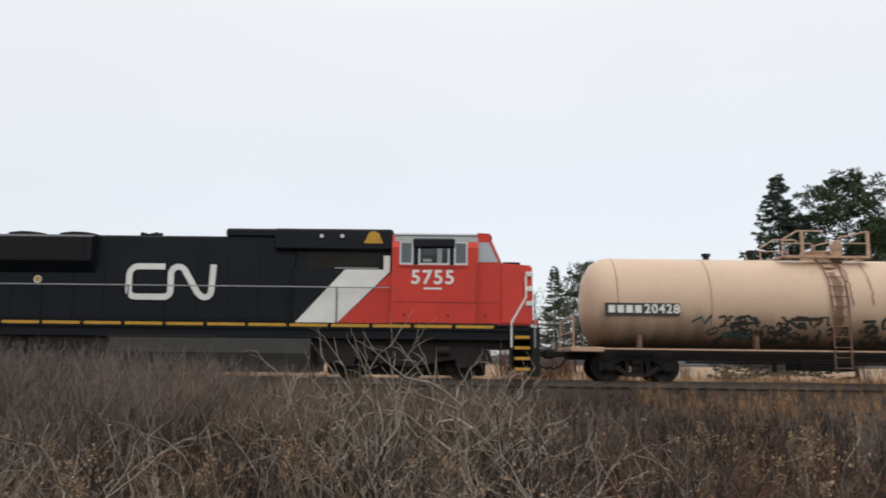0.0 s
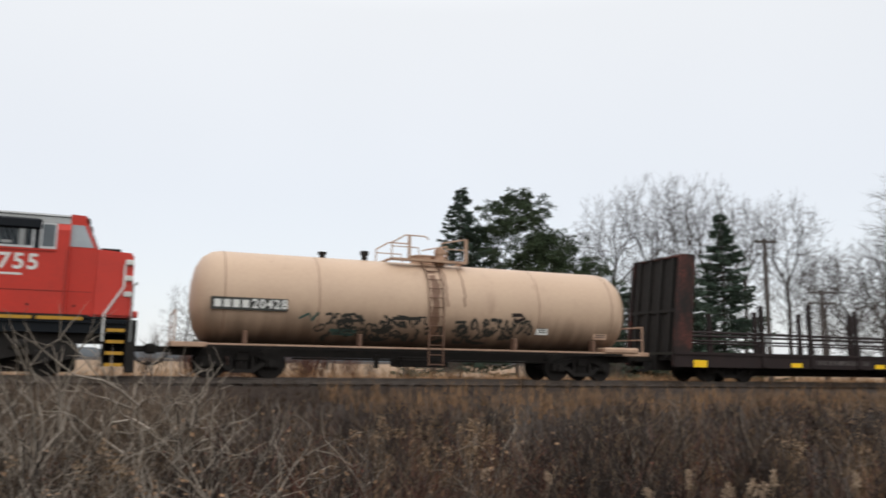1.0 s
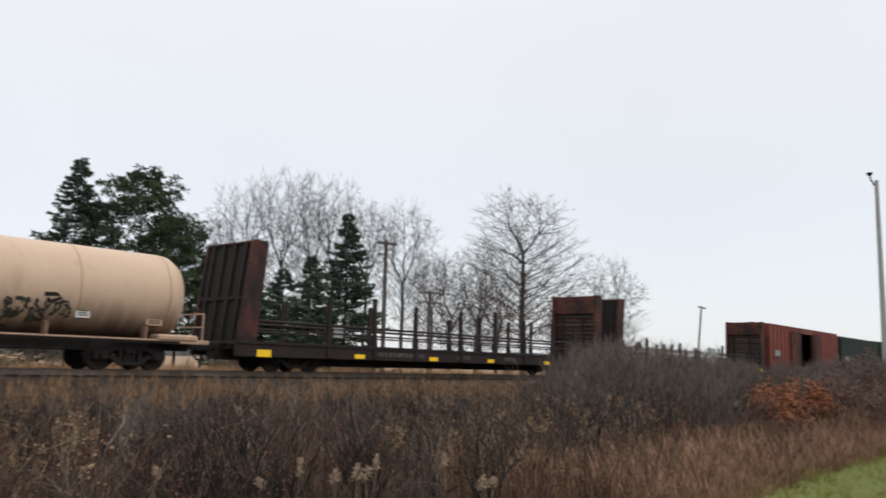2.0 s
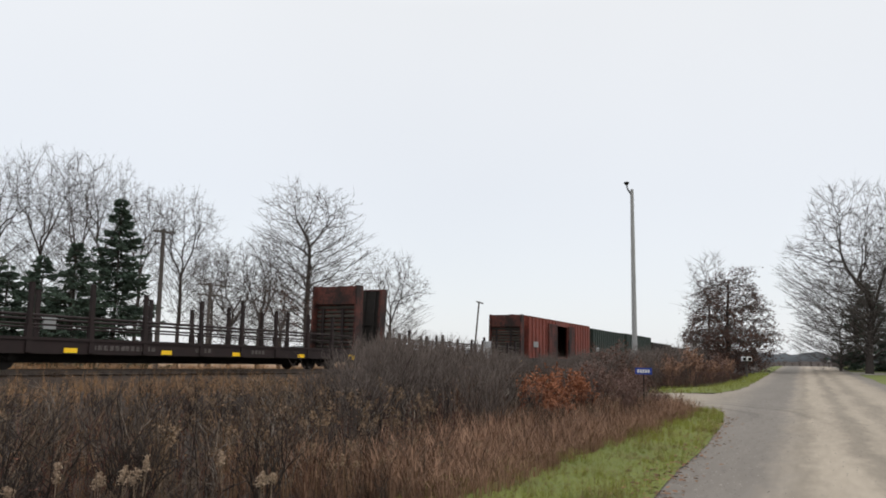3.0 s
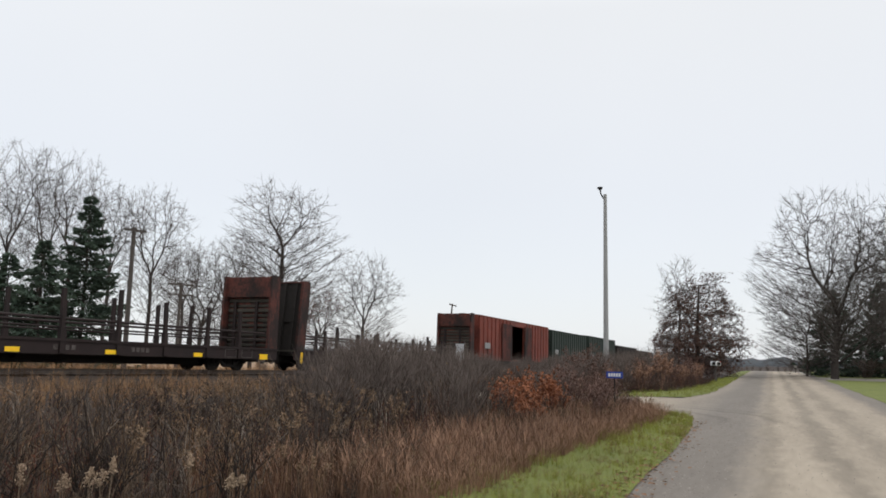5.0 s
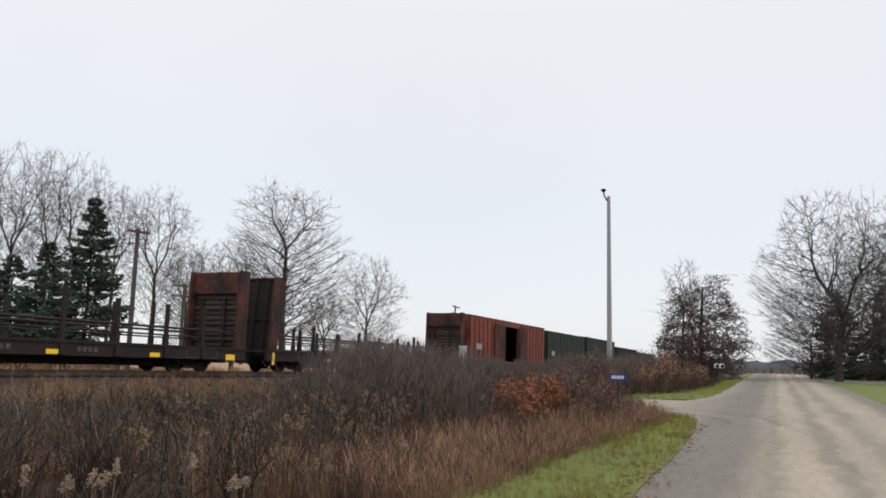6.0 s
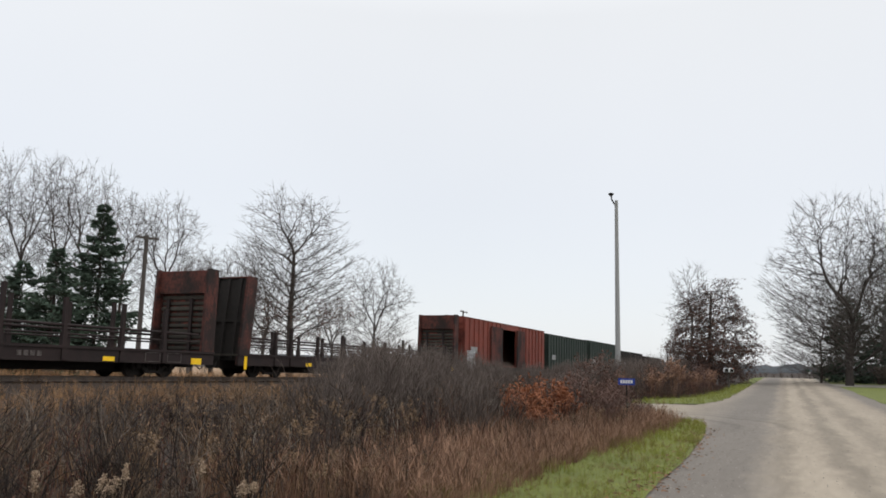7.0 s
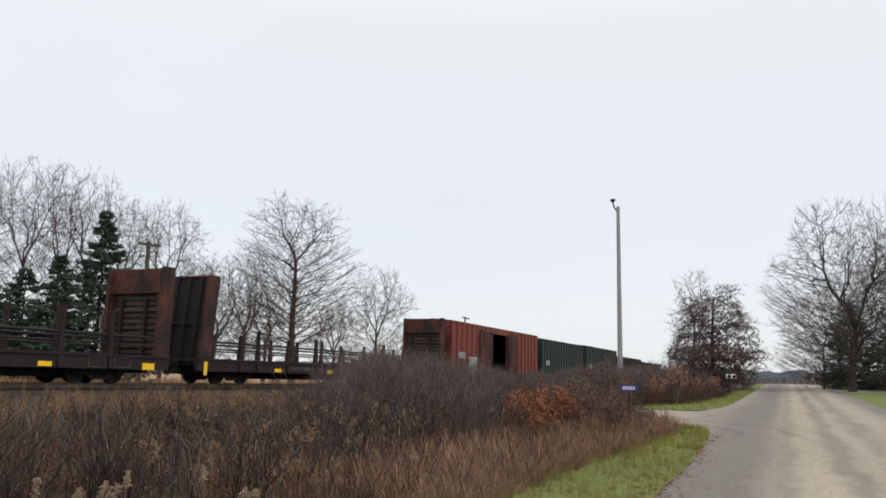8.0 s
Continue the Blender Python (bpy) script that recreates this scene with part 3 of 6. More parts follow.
    # steps, rails
    part("step_well", boxes((1.72, 1.78, -1.5, -0.7, 0.3, 1.62), (2.38, 2.44, -1.5, -0.7, 0.3, 1.62), (1.78, 2.38, -0.85, -0.75, 0.3, 1.62)), M_DARK, lo, "dark step well")
    for z in (0.36, 0.68, 1.0, 1.32):
        st = part("step", boxes((1.78, 2.38, -1.5, -0.85, z - 0.03, z)), M_DARK, lo)
        part("step_edge", boxes((1.84, 2.3, -1.515, -1.495, z - 0.05, z + 0.04)), M_YELLOW, st, "yellow step edge")
    bm = bmesh.new()
    bm_path(bm, [(1.74, -1.54, 1.0), (1.74, -1.54, 1.75), (2.2, -1.42, 2.55), (2.2, -1.3, 3.2)], 0.03)
    part("handrail", bm, M_WHITE, lo, "white grab rail beside the nose")
    bm = bmesh.new()
    bm_path(bm, [(2.46, -1.5, 1.0), (2.46, -1.5, 2.6), (2.55, -1.3, 2.7), (2.55, -0.7, 2.7)], 0.025)
    part("handrail", bm, M_GREY, lo, "grey grab rail at the end platform")
    part("side_handrail", rods(((-19, -1.5, 2.78), (-2.0, -1.5, 2.78), 0.02), seg=6), M_GREY, lo, "thin side handrail")
    for x in np.arange(-18.2, -2, 1.62):
        part("stanchion", rods(((x, -1.5, 1.66), (x, -1.5, 2.78), 0.022), seg=6), M_BLACK, lo)
    part("red_signal_hose", boxes((2.45, 2.62, -0.95, -0.75, 1.7, 1.9), bevel=0.04), M_RED, lo)
    part("pilot", boxes((2.35, 2.62, -1.45, 1.45, 0.14, 1.62), bevel=0.02), M_DARK, lo, "black pilot plate")
    # undergear
    bm = bmesh.new()
    bm_prism(bm, [(-1.42, 1.2), (-1.5, 0.75), (-1.3, 0.16), (1.3, 0.16), (1.5, 0.75), (1.42, 1.2)], "x", -10.6, -4.4)
    part("fuel_tank", bm, M_FUEL, lo, "dusty grey-brown fuel tank")
    part("air_reservoir", rods(((-10.7, -1.28, 1.22), (-7.3, -1.28, 1.22), 0.15), seg=16), M_DARK, lo, "long dark air reservoir pipe")
    part("battery_box", boxes((-13.2, -10.7, -1.3, 1.3, 0.5, 1.22), bevel=0.04), M_DARK, lo)
    for cx in (-1.5, -14.6):
        part("traction_motor_block", boxes((cx - 2.5, cx + 2.5, -0.62, 0.62, 0.12, 1.2), bevel=0.08), M_DARK, lo)
        for dx in (-1.75, 0.1, 1.75):
            wheelset(lo, cx + dx, 0.53)
        bm = bmesh.new()
        bm_prism(bm, [(cx - 2.7, 0.55), (cx - 2.6, 0.9), (cx - 1.9, 1.02), (cx + 1.9, 1.02), (cx + 2.6, 0.9), (cx + 2.7, 0.55), (cx + 2.1, 0.42), (cx + 1.4, 0.62), (cx + 0.5, 0.42), (cx - 0.4, 0.42), (cx - 1.4, 0.62), (cx - 2.1, 0.42)], "y", -1.2, -1.05)
        part("truck_frame", bm, M_DARK, lo, "three-axle truck side frame")
        for dx in (-1.75, 0.1, 1.75):
            part("journal_box", boxes((cx + dx - 0.2, cx + dx + 0.2, -1.3, -1.18, 0.35, 0.72), bevel=0.03), M_DARK, lo)
        for dx in (-1.0, 0.95):
            part("brake_cylinder", rods(((cx + dx, -1.25, 0.88), (cx + dx + 0.4, -1.25, 0.88), 0.13), seg=12), M_DARK, lo)
    coupler(lo, 2.45, 1)
    # painted marks: a bent white band on the hood and the running number on the cab
    def band(pts, w=0.19):
        bm = bmesh.new()
        left, right = [], []
        for i, p in enumerate(pts):
            a, b = Vector(pts[max(i - 1, 0)]), Vector(pts[min(i + 1, len(pts) - 1)])
            d = (b - a).normalized()
            nrm = Vector((-d.y, d.x))
            left.append(Vector(p) + nrm * w / 2)
            right.append(Vector(p) - nrm * w / 2)
        for i in range(len(pts) - 1):
            q = [bm.verts.new((u.x, -1.03, u.y)) for u in (left[i], left[i + 1], right[i + 1], right[i])]
            bm.faces.new(q)
        bmesh.ops.remove_doubles(bm, verts=bm.verts[:], dist=0.001)
        bmesh.ops.recalc_face_normals(bm, faces=bm.faces[:])
        g = bmesh.ops.extrude_face_region(bm, geom=bm.faces[:])
        bmesh.ops.translate(bm, vec=(0, 0.02, 0), verts=[q for q in g["geom"] if isinstance(q, bmesh.types.BMVert)])
        return bm

    def arc(cx, cz, r, a0, a1, k=7):
        return [(cx + r * math.cos(radians(a0 + (a1 - a0) * i / k)), cz + r * math.sin(radians(a0 + (a1 - a0) * i / k))) for i in range(k + 1)]
    top, bot, x0 = 3.42, 2.46, -10.28
    ribbon = ([(x0 + 1.12, top)] + arc(x0 + 0.28, top - 0.28, 0.28, 90, 180) + arc(x0 + 0.28, bot + 0.2, 0.28, 180, 270)[:1]
              + arc(x0 + 0.22, bot + 0.22, 0.22, 180, 270) + [(x0 + 1.05, bot)] + arc(x0 + 1.13, bot + 0.2, 0.2, 270, 350)
              + arc(x0 + 1.55, top - 0.24, 0.24, 170, 35) + [(x0 + 2.2, bot + 0.12)] + arc(x0 + 2.42, bot + 0.2, 0.2, 215, 360) + [(x0 + 2.66, top + 0.08)])
    part("painted_band", band(ribbon), M_WHITE, lo, "bent white painted band on the black hood")
    lettering("running_number", "5755", 0.60, lo, pose(-0.68, -1.527, 3.10, 90), M_WHITE, "white running number on the cab side")
    part("painted_line", boxes((-0.95, -0.4, -1.526, -1.519, 2.74, 2.8)), M_WHITE, lo, "small unreadable white line")
    return lo


locomotive()

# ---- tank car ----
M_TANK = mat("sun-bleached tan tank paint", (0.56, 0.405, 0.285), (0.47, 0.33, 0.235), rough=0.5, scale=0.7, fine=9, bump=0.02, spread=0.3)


def grime_and_shade(m, z0, z1, colour, amount):
    """Adds road dirt thrown up by the wheels and painted underside shade, in ragged streaks on the lower shell."""
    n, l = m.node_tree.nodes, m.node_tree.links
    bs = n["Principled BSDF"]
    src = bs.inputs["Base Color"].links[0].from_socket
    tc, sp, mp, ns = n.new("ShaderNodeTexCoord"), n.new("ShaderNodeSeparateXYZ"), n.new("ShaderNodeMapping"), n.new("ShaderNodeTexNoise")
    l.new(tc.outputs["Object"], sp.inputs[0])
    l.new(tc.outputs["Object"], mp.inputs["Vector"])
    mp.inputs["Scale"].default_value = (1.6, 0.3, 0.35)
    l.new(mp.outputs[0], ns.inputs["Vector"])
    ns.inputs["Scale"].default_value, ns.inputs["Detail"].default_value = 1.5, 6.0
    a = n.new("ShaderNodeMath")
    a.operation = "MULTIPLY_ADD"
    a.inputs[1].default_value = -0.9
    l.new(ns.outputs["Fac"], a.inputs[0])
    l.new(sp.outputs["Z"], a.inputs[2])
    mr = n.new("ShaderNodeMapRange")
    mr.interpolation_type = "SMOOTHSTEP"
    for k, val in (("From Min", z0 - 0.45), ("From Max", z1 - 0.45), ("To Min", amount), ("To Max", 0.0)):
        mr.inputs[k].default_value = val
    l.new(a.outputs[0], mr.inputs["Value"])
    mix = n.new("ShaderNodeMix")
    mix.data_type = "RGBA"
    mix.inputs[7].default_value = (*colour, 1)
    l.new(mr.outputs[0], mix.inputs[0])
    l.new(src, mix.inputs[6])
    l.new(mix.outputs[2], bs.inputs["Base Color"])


def stains(m, colour, scale, lo, hi, amount):
    """Adds dark patches with ragged edges, longer than they are wide."""
    n, l = m.node_tree.nodes, m.node_tree.links
    bs = n["Principled BSDF"]
    src = bs.inputs["Base Color"].links[0].from_socket
    tc, mp, ns, mr, mix = n.new("ShaderNodeTexCoord"), n.new("ShaderNodeMapping"), n.new("ShaderNodeTexNoise"), n.new("ShaderNodeMapRange"), n.new("ShaderNodeMix")
    mp.inputs["Scale"].default_value = (1.0, 1.0, 0.6)
    l.new(tc.outputs["Object"], mp.inputs["Vector"])
    l.new(mp.outputs[0], ns.inputs["Vector"])
    ns.inputs["Scale"].default_value, ns.inputs["Detail"].default_value, ns.inputs["Roughness"].default_value = scale, 7.0, 0.62
    mr.interpolation_type = "SMOOTHSTEP"
    for k, val in (("From Min", lo), ("From Max", hi), ("To Min", 0.0), ("To Max", amount)):
        mr.inputs[k].default_value = val
    l.new(ns.outputs["Fac"], mr.inputs["Value"])
    mix.data_type = "RGBA"
    mix.inputs[7].default_value = (*colour, 1)
    l.new(mr.outputs[0], mix.inputs[0])
    l.new(src, mix.inputs[6])
    l.new(mix.outputs[2], bs.inputs["Base Color"])


stains(M_RUSTRED, (0.014, 0.011, 0.010), 0.75, 0.44, 0.58, 0.92)
stains(M_BOXRED, (0.05, 0.022, 0.018), 0.6, 0.5, 0.66, 0.7)
stains(M_RED, (0.16, 0.03, 0.02), 1.1, 0.6, 0.8, 0.35)
stains(M_TANK, (0.30, 0.20, 0.14), 0.9, 0.56, 0.75, 0.45)
# Streaked dirt and the underside's shade share this dark colour.
grime_and_shade(M_TANK, 1.05, 2.35, (0.060, 0.038, 0.026), 0.95)
M_TANKSTEEL = mat("tan-painted steelwork", (0.55, 0.38, 0.27), (0.28, 0.16, 0.10), rough=0.6, scale=3, fine=20)
M_RUSTSTEEL = mat("rust-streaked ladder steel", (0.24, 0.14, 0.095), (0.07, 0.038, 0.026), rough=0.8, scale=3, fine=20)
M_STREAK = mat("brown rust wash", (0.25, 0.15, 0.10), (0.14, 0.075, 0.048), rough=0.6, scale=2, fine=14, bump=0.0)
M_SPRAY = mat("black spray paint", (0.02, 0.025, 0.022), (0.05, 0.045, 0.04), rough=0.5, scale=3, bump=0.0)
M_TEAL = mat("teal spray paint", (0.04, 0.10, 0.085), (0.05, 0.08, 0.07), rough=0.5, scale=3, bump=0.0)
TR, TC = 1.5, 2.44                                            # shell radius and height of its axis


def shell_point(x, z, out=0.0):
    a = math.asin(max(-1, min(1, (z - TC) / TR)))
    return Vector((x, -(TR + out) * math.cos(a), TC + (TR + out) * math.sin(a)))


def stroke(pts, w, material, owner, name="paint_stroke", label=""):
    """A painted stroke that follows the round shell; pts are (x, z)."""
    bm = bmesh.new()
    rows = []
    for i, p in enumerate(pts):
        a, b = Vector(pts[max(i - 1, 0)]), Vector(pts[min(i + 1, len(pts) - 1)])
        d = (b - a).normalized() if (b - a).length else Vector((1, 0))
        nrm = Vector((-d.y, d.x)) * w / 2 * (0.7 + 0.5 * random.random())
        rows.append((bm.verts.new(shell_point(p[0] + nrm.x, p[1] + nrm.y, 0.006)), bm.verts.new(shell_point(p[0] - nrm.x, p[1] - nrm.y, 0.006))))
    for (a, b), (c, d) in zip(rows, rows[1:]):
        bm.faces.new((a, b, d, c))
    part(name, bm, material, owner, label)


def tank_car():
    tk = car("tank_car", 11.75, "tan railway tank car, grimy and shade-darkened below, scrawled with graffiti", "tank car")
    bm = bmesh.new()
    prof = [(-7.68, 0.02), (-7.65, 0.5), (-7.55, 0.95), (-7.36, 1.28), (-7.08, 1.46), (-6.85, TR), (-3.9, TR), (-0.05, TR), (3.8, TR), (6.85, TR), (7.08, 1.46), (7.36, 1.28), (7.55, 0.95), (7.65, 0.5), (7.68, 0.02)]
    rings = [[bm.verts.new((x, r * math.sin(2 * math.pi * k / 48), TC + r * math.cos(2 * math.pi * k / 48))) for k in range(48)] for x, r in prof]
    for a, b in zip(rings, rings[1:]):
        for k in range(48):
            bm.faces.new((a[k], a[(k + 1) % 48], b[(k + 1) % 48], b[k]))
    bm.faces.new(rings[0]), bm.faces.new(rings[-1])
    bmesh.ops.recalc_face_normals(bm, faces=bm.faces[:])
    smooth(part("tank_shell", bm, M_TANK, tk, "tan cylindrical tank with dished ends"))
    for x in (-6.75, -3.9, 3.8, 6.75):
        bm = bmesh.new()
        bmesh.ops.create_cone(bm, cap_ends=False, segments=48, radius1=TR + 0.006, radius2=TR + 0.006, depth=0.025, matrix=Matrix.Translation((x, 0, TC)) @ Matrix.Rotation(math.pi / 2, 4, "Y"))
        part("weld_seam", bm, M_STREAK, tk, "rusty girth seam")
    part("running_board", boxes((-8.15, 8.3, -1.5, -1.2, 0.98, 1.03), (-8.15, 8.3, 1.2, 1.5, 0.98, 1.03)), M_TANKSTEEL, tk, "narrow tan running board")
    part("side_sill", boxes((-8.1, 8.2, -1.46, -1.40, 0.90, 0.975), (-8.1, 8.2, 1.40, 1.46, 0.90, 0.975), (-8.1, 8.2, -0.35, 0.35, 0.66, 0.975)), M_DARK, tk, "dark centre sill")
    for x in (-6.1, -2.55, 2.9, 6.0):
        part("saddle_bracket", boxes((x - 0.06, x + 0.06, -1.48, -1.2, 1.03, 1.42), bevel=0.02), M_RUSTSTEEL, tk)
    for x0, x1 in ((-8.2, -7.2), (7.2, 8.3)):
        part("end_platform", boxes((x0, x1, -1.5, 1.5, 0.9, 1.05), bevel=0.02), M_TANKSTEEL, tk)
    part("brake_platform", boxes((6.4, 7.85, -1.55, -0.9, 0.98, 1.2), bevel=0.06), M_TANKSTEEL, tk, "pale bent end step")
    for x in (-8.12, 8.05):
        bm = bmesh.new()
        bm_path(bm, [(x, -1.45, 1.03), (x, -1.45, 1.95), (x, -0.3, 1.95), (x, 0.3, 1.95), (x, 1.45, 1.95), (x, 1.45, 1.03)], 0.03)
        bm_path(bm, [(x, -1.45, 1.5), (x, 1.45, 1.5)], 0.02)
        part("end_handrail", bm, M_TANKSTEEL, tk)
    # ladder and top platform
    zs = [0.45, 1.0, 1.8, TC, 3.1, 3.55, 3.85]
    for x in (-0.28, 0.22):
        bm = bmesh.new()
        bm_path(bm, [(x, -1.57 if z <= TC else shell_point(0, z, 0.1).y, z if z <= TC else shell_point(0, z, 0.1).z) for z in zs], 0.026)
        part("ladder_rail", bm, M_RUSTSTEEL, tk, "rust-streaked ladder rail")
    for k in range(11):
        z = 0.5 + k * 0.31
        y = -1.57 if z <= TC else shell_point(0, z, 0.1).y
        part("rung", rods(((-0.28, y, z), (0.22, y, z), 0.016), seg=6), M_RUSTSTEEL, tk)
    for x, w in ((-0.03, 0.3), (0.36, 0.07), (1.0, 0.05)):
        stroke([(x + random.uniform(-0.03, 0.03), z) for z in np.linspace(3.8, 1.3 if w > 0.2 else 2.4, 12)], w, M_STREAK, tk, "rust_streak", "brown rust streak below the platform")
    part("top_platform", boxes((-1.45, 1.3, -0.95, -0.88, 3.93, 4.0), (-1.45, 1.3, 0.88, 0.95, 3.93, 4.0), (-1.45, -1.38, -0.95, 0.95, 3.93, 4.0), (1.23, 1.3, -0.95, 0.95, 3.93, 4.0),
                               (-1.4, 1.25, -0.9, -0.55, 3.95, 3.97), (-1.4, 1.25, 0.55, 0.9, 3.95, 3.97)), M_TANKSTEEL, tk, "steel platform round the dome")
    for s in (-1, 1):
        for pts, r_ in (([(-1.42, 4.0), (-1.42, 4.5), (-0.95, 4.78), (-0.25, 4.78), (-0.12, 4.68)], 0.024), ([(-1.42, 4.38), (-0.5, 4.38), (-0.4, 4.0)], 0.018),
                        ([(0.3, 4.55), (0.5, 4.62), (1.27, 4.78), (1.27, 4.0)], 0.024), ([(0.55, 4.4), (1.27, 4.4)], 0.018)):
            bm = bmesh.new()
            bm_path(bm, [(x, s * 0.92, z) for x, z in pts], r_)
            part("platform_railing", bm, M_TANKSTEEL, tk, "tan safety railing")
    for x in (-0.86, 1.2):
        part("railing_post", boxes((x, x + 0.1, -0.95, -0.90, 4.0, 4.78)), M_TANKSTEEL, tk)
    bm = rods(((0, 0, 3.85), (0, 0, 4.18), 0.42), ((0, 0, 4.18), (0, 0, 4.22), 0.46), seg=20)
    part("manway", bm, M_TANKSTEEL, tk, "round manway cover")
    bm = rods(((0.45, -0.5, 3.85), (0.45, -0.5, 4.25), 0.17), ((0.45, -0.5, 4.25), (0.45, -0.5, 4.42), 0.2), ((0.45, -0.5, 4.42), (0.45, -0.5, 4.5), 0.11), seg=14)
    part("valve_housing", bm, M_TANKSTEEL, tk, "rusty valve housing")
    for x, h in ((-3.55, 0.2), (-2.1, 0.32)):
        part("vent_valve", rods(((x, 0, TC + TR - 0.05), (x, 0, TC + TR + h * 0.6), 0.1), ((x, 0, TC + TR + h * 0.6), (x, 0, TC + TR + h), 0.15), seg=12), M_DARK, tk)
    # stencils
    p = shell_point(-6.0, 2.22)
    part("stencil_panel", boxes((-7.15, -4.88, p.y - 0.03, p.y + 0.05, 2.03, 2.40)), M_SPRAY, tk, "black stencil panel")
    for k in range(4):
        x = -7.05 + k * 0.27
        part("painted_block", boxes((x, x + 0.2, p.y - 0.037, p.y - 0.03, 2.1, 2.33)), M_WHITE, tk, "plain white block")
    lettering("car_number", "20428", 0.38, tk, pose(-5.42, p.y - 0.034, 2.215, 90), M_WHITE, "white stencilled car number")
    for x, z, w, h in ((3.98, 1.72, 0.42, 0.28), (6.35, 1.62, 0.55, 0.3)):
        q = shell_point(x, z)
        pl_ = part("data_panel", boxes((x - w / 2, x + w / 2, q.y - 0.03, q.y + 0.08, z - h / 2, z + h / 2)), M_WHITE if x < 5 else M_TANKSTEEL, tk, "pale data stencil")
        part("stencil_bar", boxes(*[(x - w * 0.36, x + w * 0.36, q.y - 0.036, q.y - 0.03, z - h * 0.3 + k * h * 0.24, z - h * 0.3 + k * h * 0.24 + 0.035) for k in range(3)]), M_SPRAY, pl_)
    # unreadable graffiti
    rg = random.Random(5)
    x = -3.75
    while x < 3.3:
        if -0.45 < x < 0.4:
            x += 0.2
            continue
        for k in range(3):
            cx, cz = x + rg.uniform(-0.1, 0.2), 1.55 + rg.uniform(-0.18, 0.2) + (0.18 if x < -2.6 else 0)
            pts, a = [], rg.uniform(0, 6)
            px, pz = cx, cz
            for s in range(rg.randint(5, 9)):
                a += rg.choice((0.1, 0.9, -1.2, 1.57))
                px, pz = px + 0.11 * math.cos(a), pz + 0.12 * math.sin(a)
                pz = min(max(pz, 1.25), 2.02)
                pts.append((px, pz))
            stroke(pts, rg.uniform(0.06, 0.11), M_SPRAY, tk, "graffiti_stroke", "black spray-paint scrawl")
        x += 0.3
    for pts in ([(-3.05, 1.55), (-3.05, 1.95), (-2.8, 2.05), (-2.55, 1.9), (-2.55, 1.5)], [(-3.3, 1.8), (-2.4, 1.85)], [(-1.5, 1.95), (-0.6, 1.97)], [(-1.2, 1.95), (-1.25, 1.45)],
                [(-2.1, 1.5), (-1.85, 1.85), (-1.6, 1.8), (-1.75, 1.5)], [(0.7, 1.9), (1.05, 1.92), (1.2, 1.6), (0.9, 1.45), (0.65, 1.65)], [(1.7, 1.95), (1.9, 1.5), (2.2, 1.95), (2.5, 1.5)]):
        stroke(pts, 0.09, M_SPRAY, tk, "graffiti_stroke", "black spray-paint scrawl")
    for pts in ([(-3.5, 1.52), (-2.6, 1.5)], [(-3.4, 1.42), (-2.7, 1.4)], [(-4.5, 1.85), (-4.2, 2.0), (-4.1, 1.8), (-3.9, 2.05)]):
        stroke(pts, 0.1, M_TEAL, tk, "graffiti_stroke", "dull teal spray-paint mark")
    stroke([(2.75, 2.2), (3.1, 2.22), (3.25, 2.12), (2.95, 1.98), (2.85, 2.1)], 0.12, M_RUST, tk, "paint_scar", "brown scar in the paint")
    for x in (-6.1, 5.75):
        freight_truck(tk, x)
    coupler(tk, 8.2, 1)
    coupler(tk, -8.1, -1)
    part("brake_rod", rods(((-4.6, -0.9, 0.62), (4.4, -0.9, 0.62), 0.03), seg=6), M_DARK, tk)
    part("outlet_gear", boxes((-0.9, 0.8, -0.6, 0.6, 0.4, 0.75), bevel=0.03), M_DARK, tk)
    part("brake_lever", boxes((-1.9, -1.75, -0.9, -0.8, 0.35, 0.8), bevel=0.03), M_DARK, tk)


tank_car()


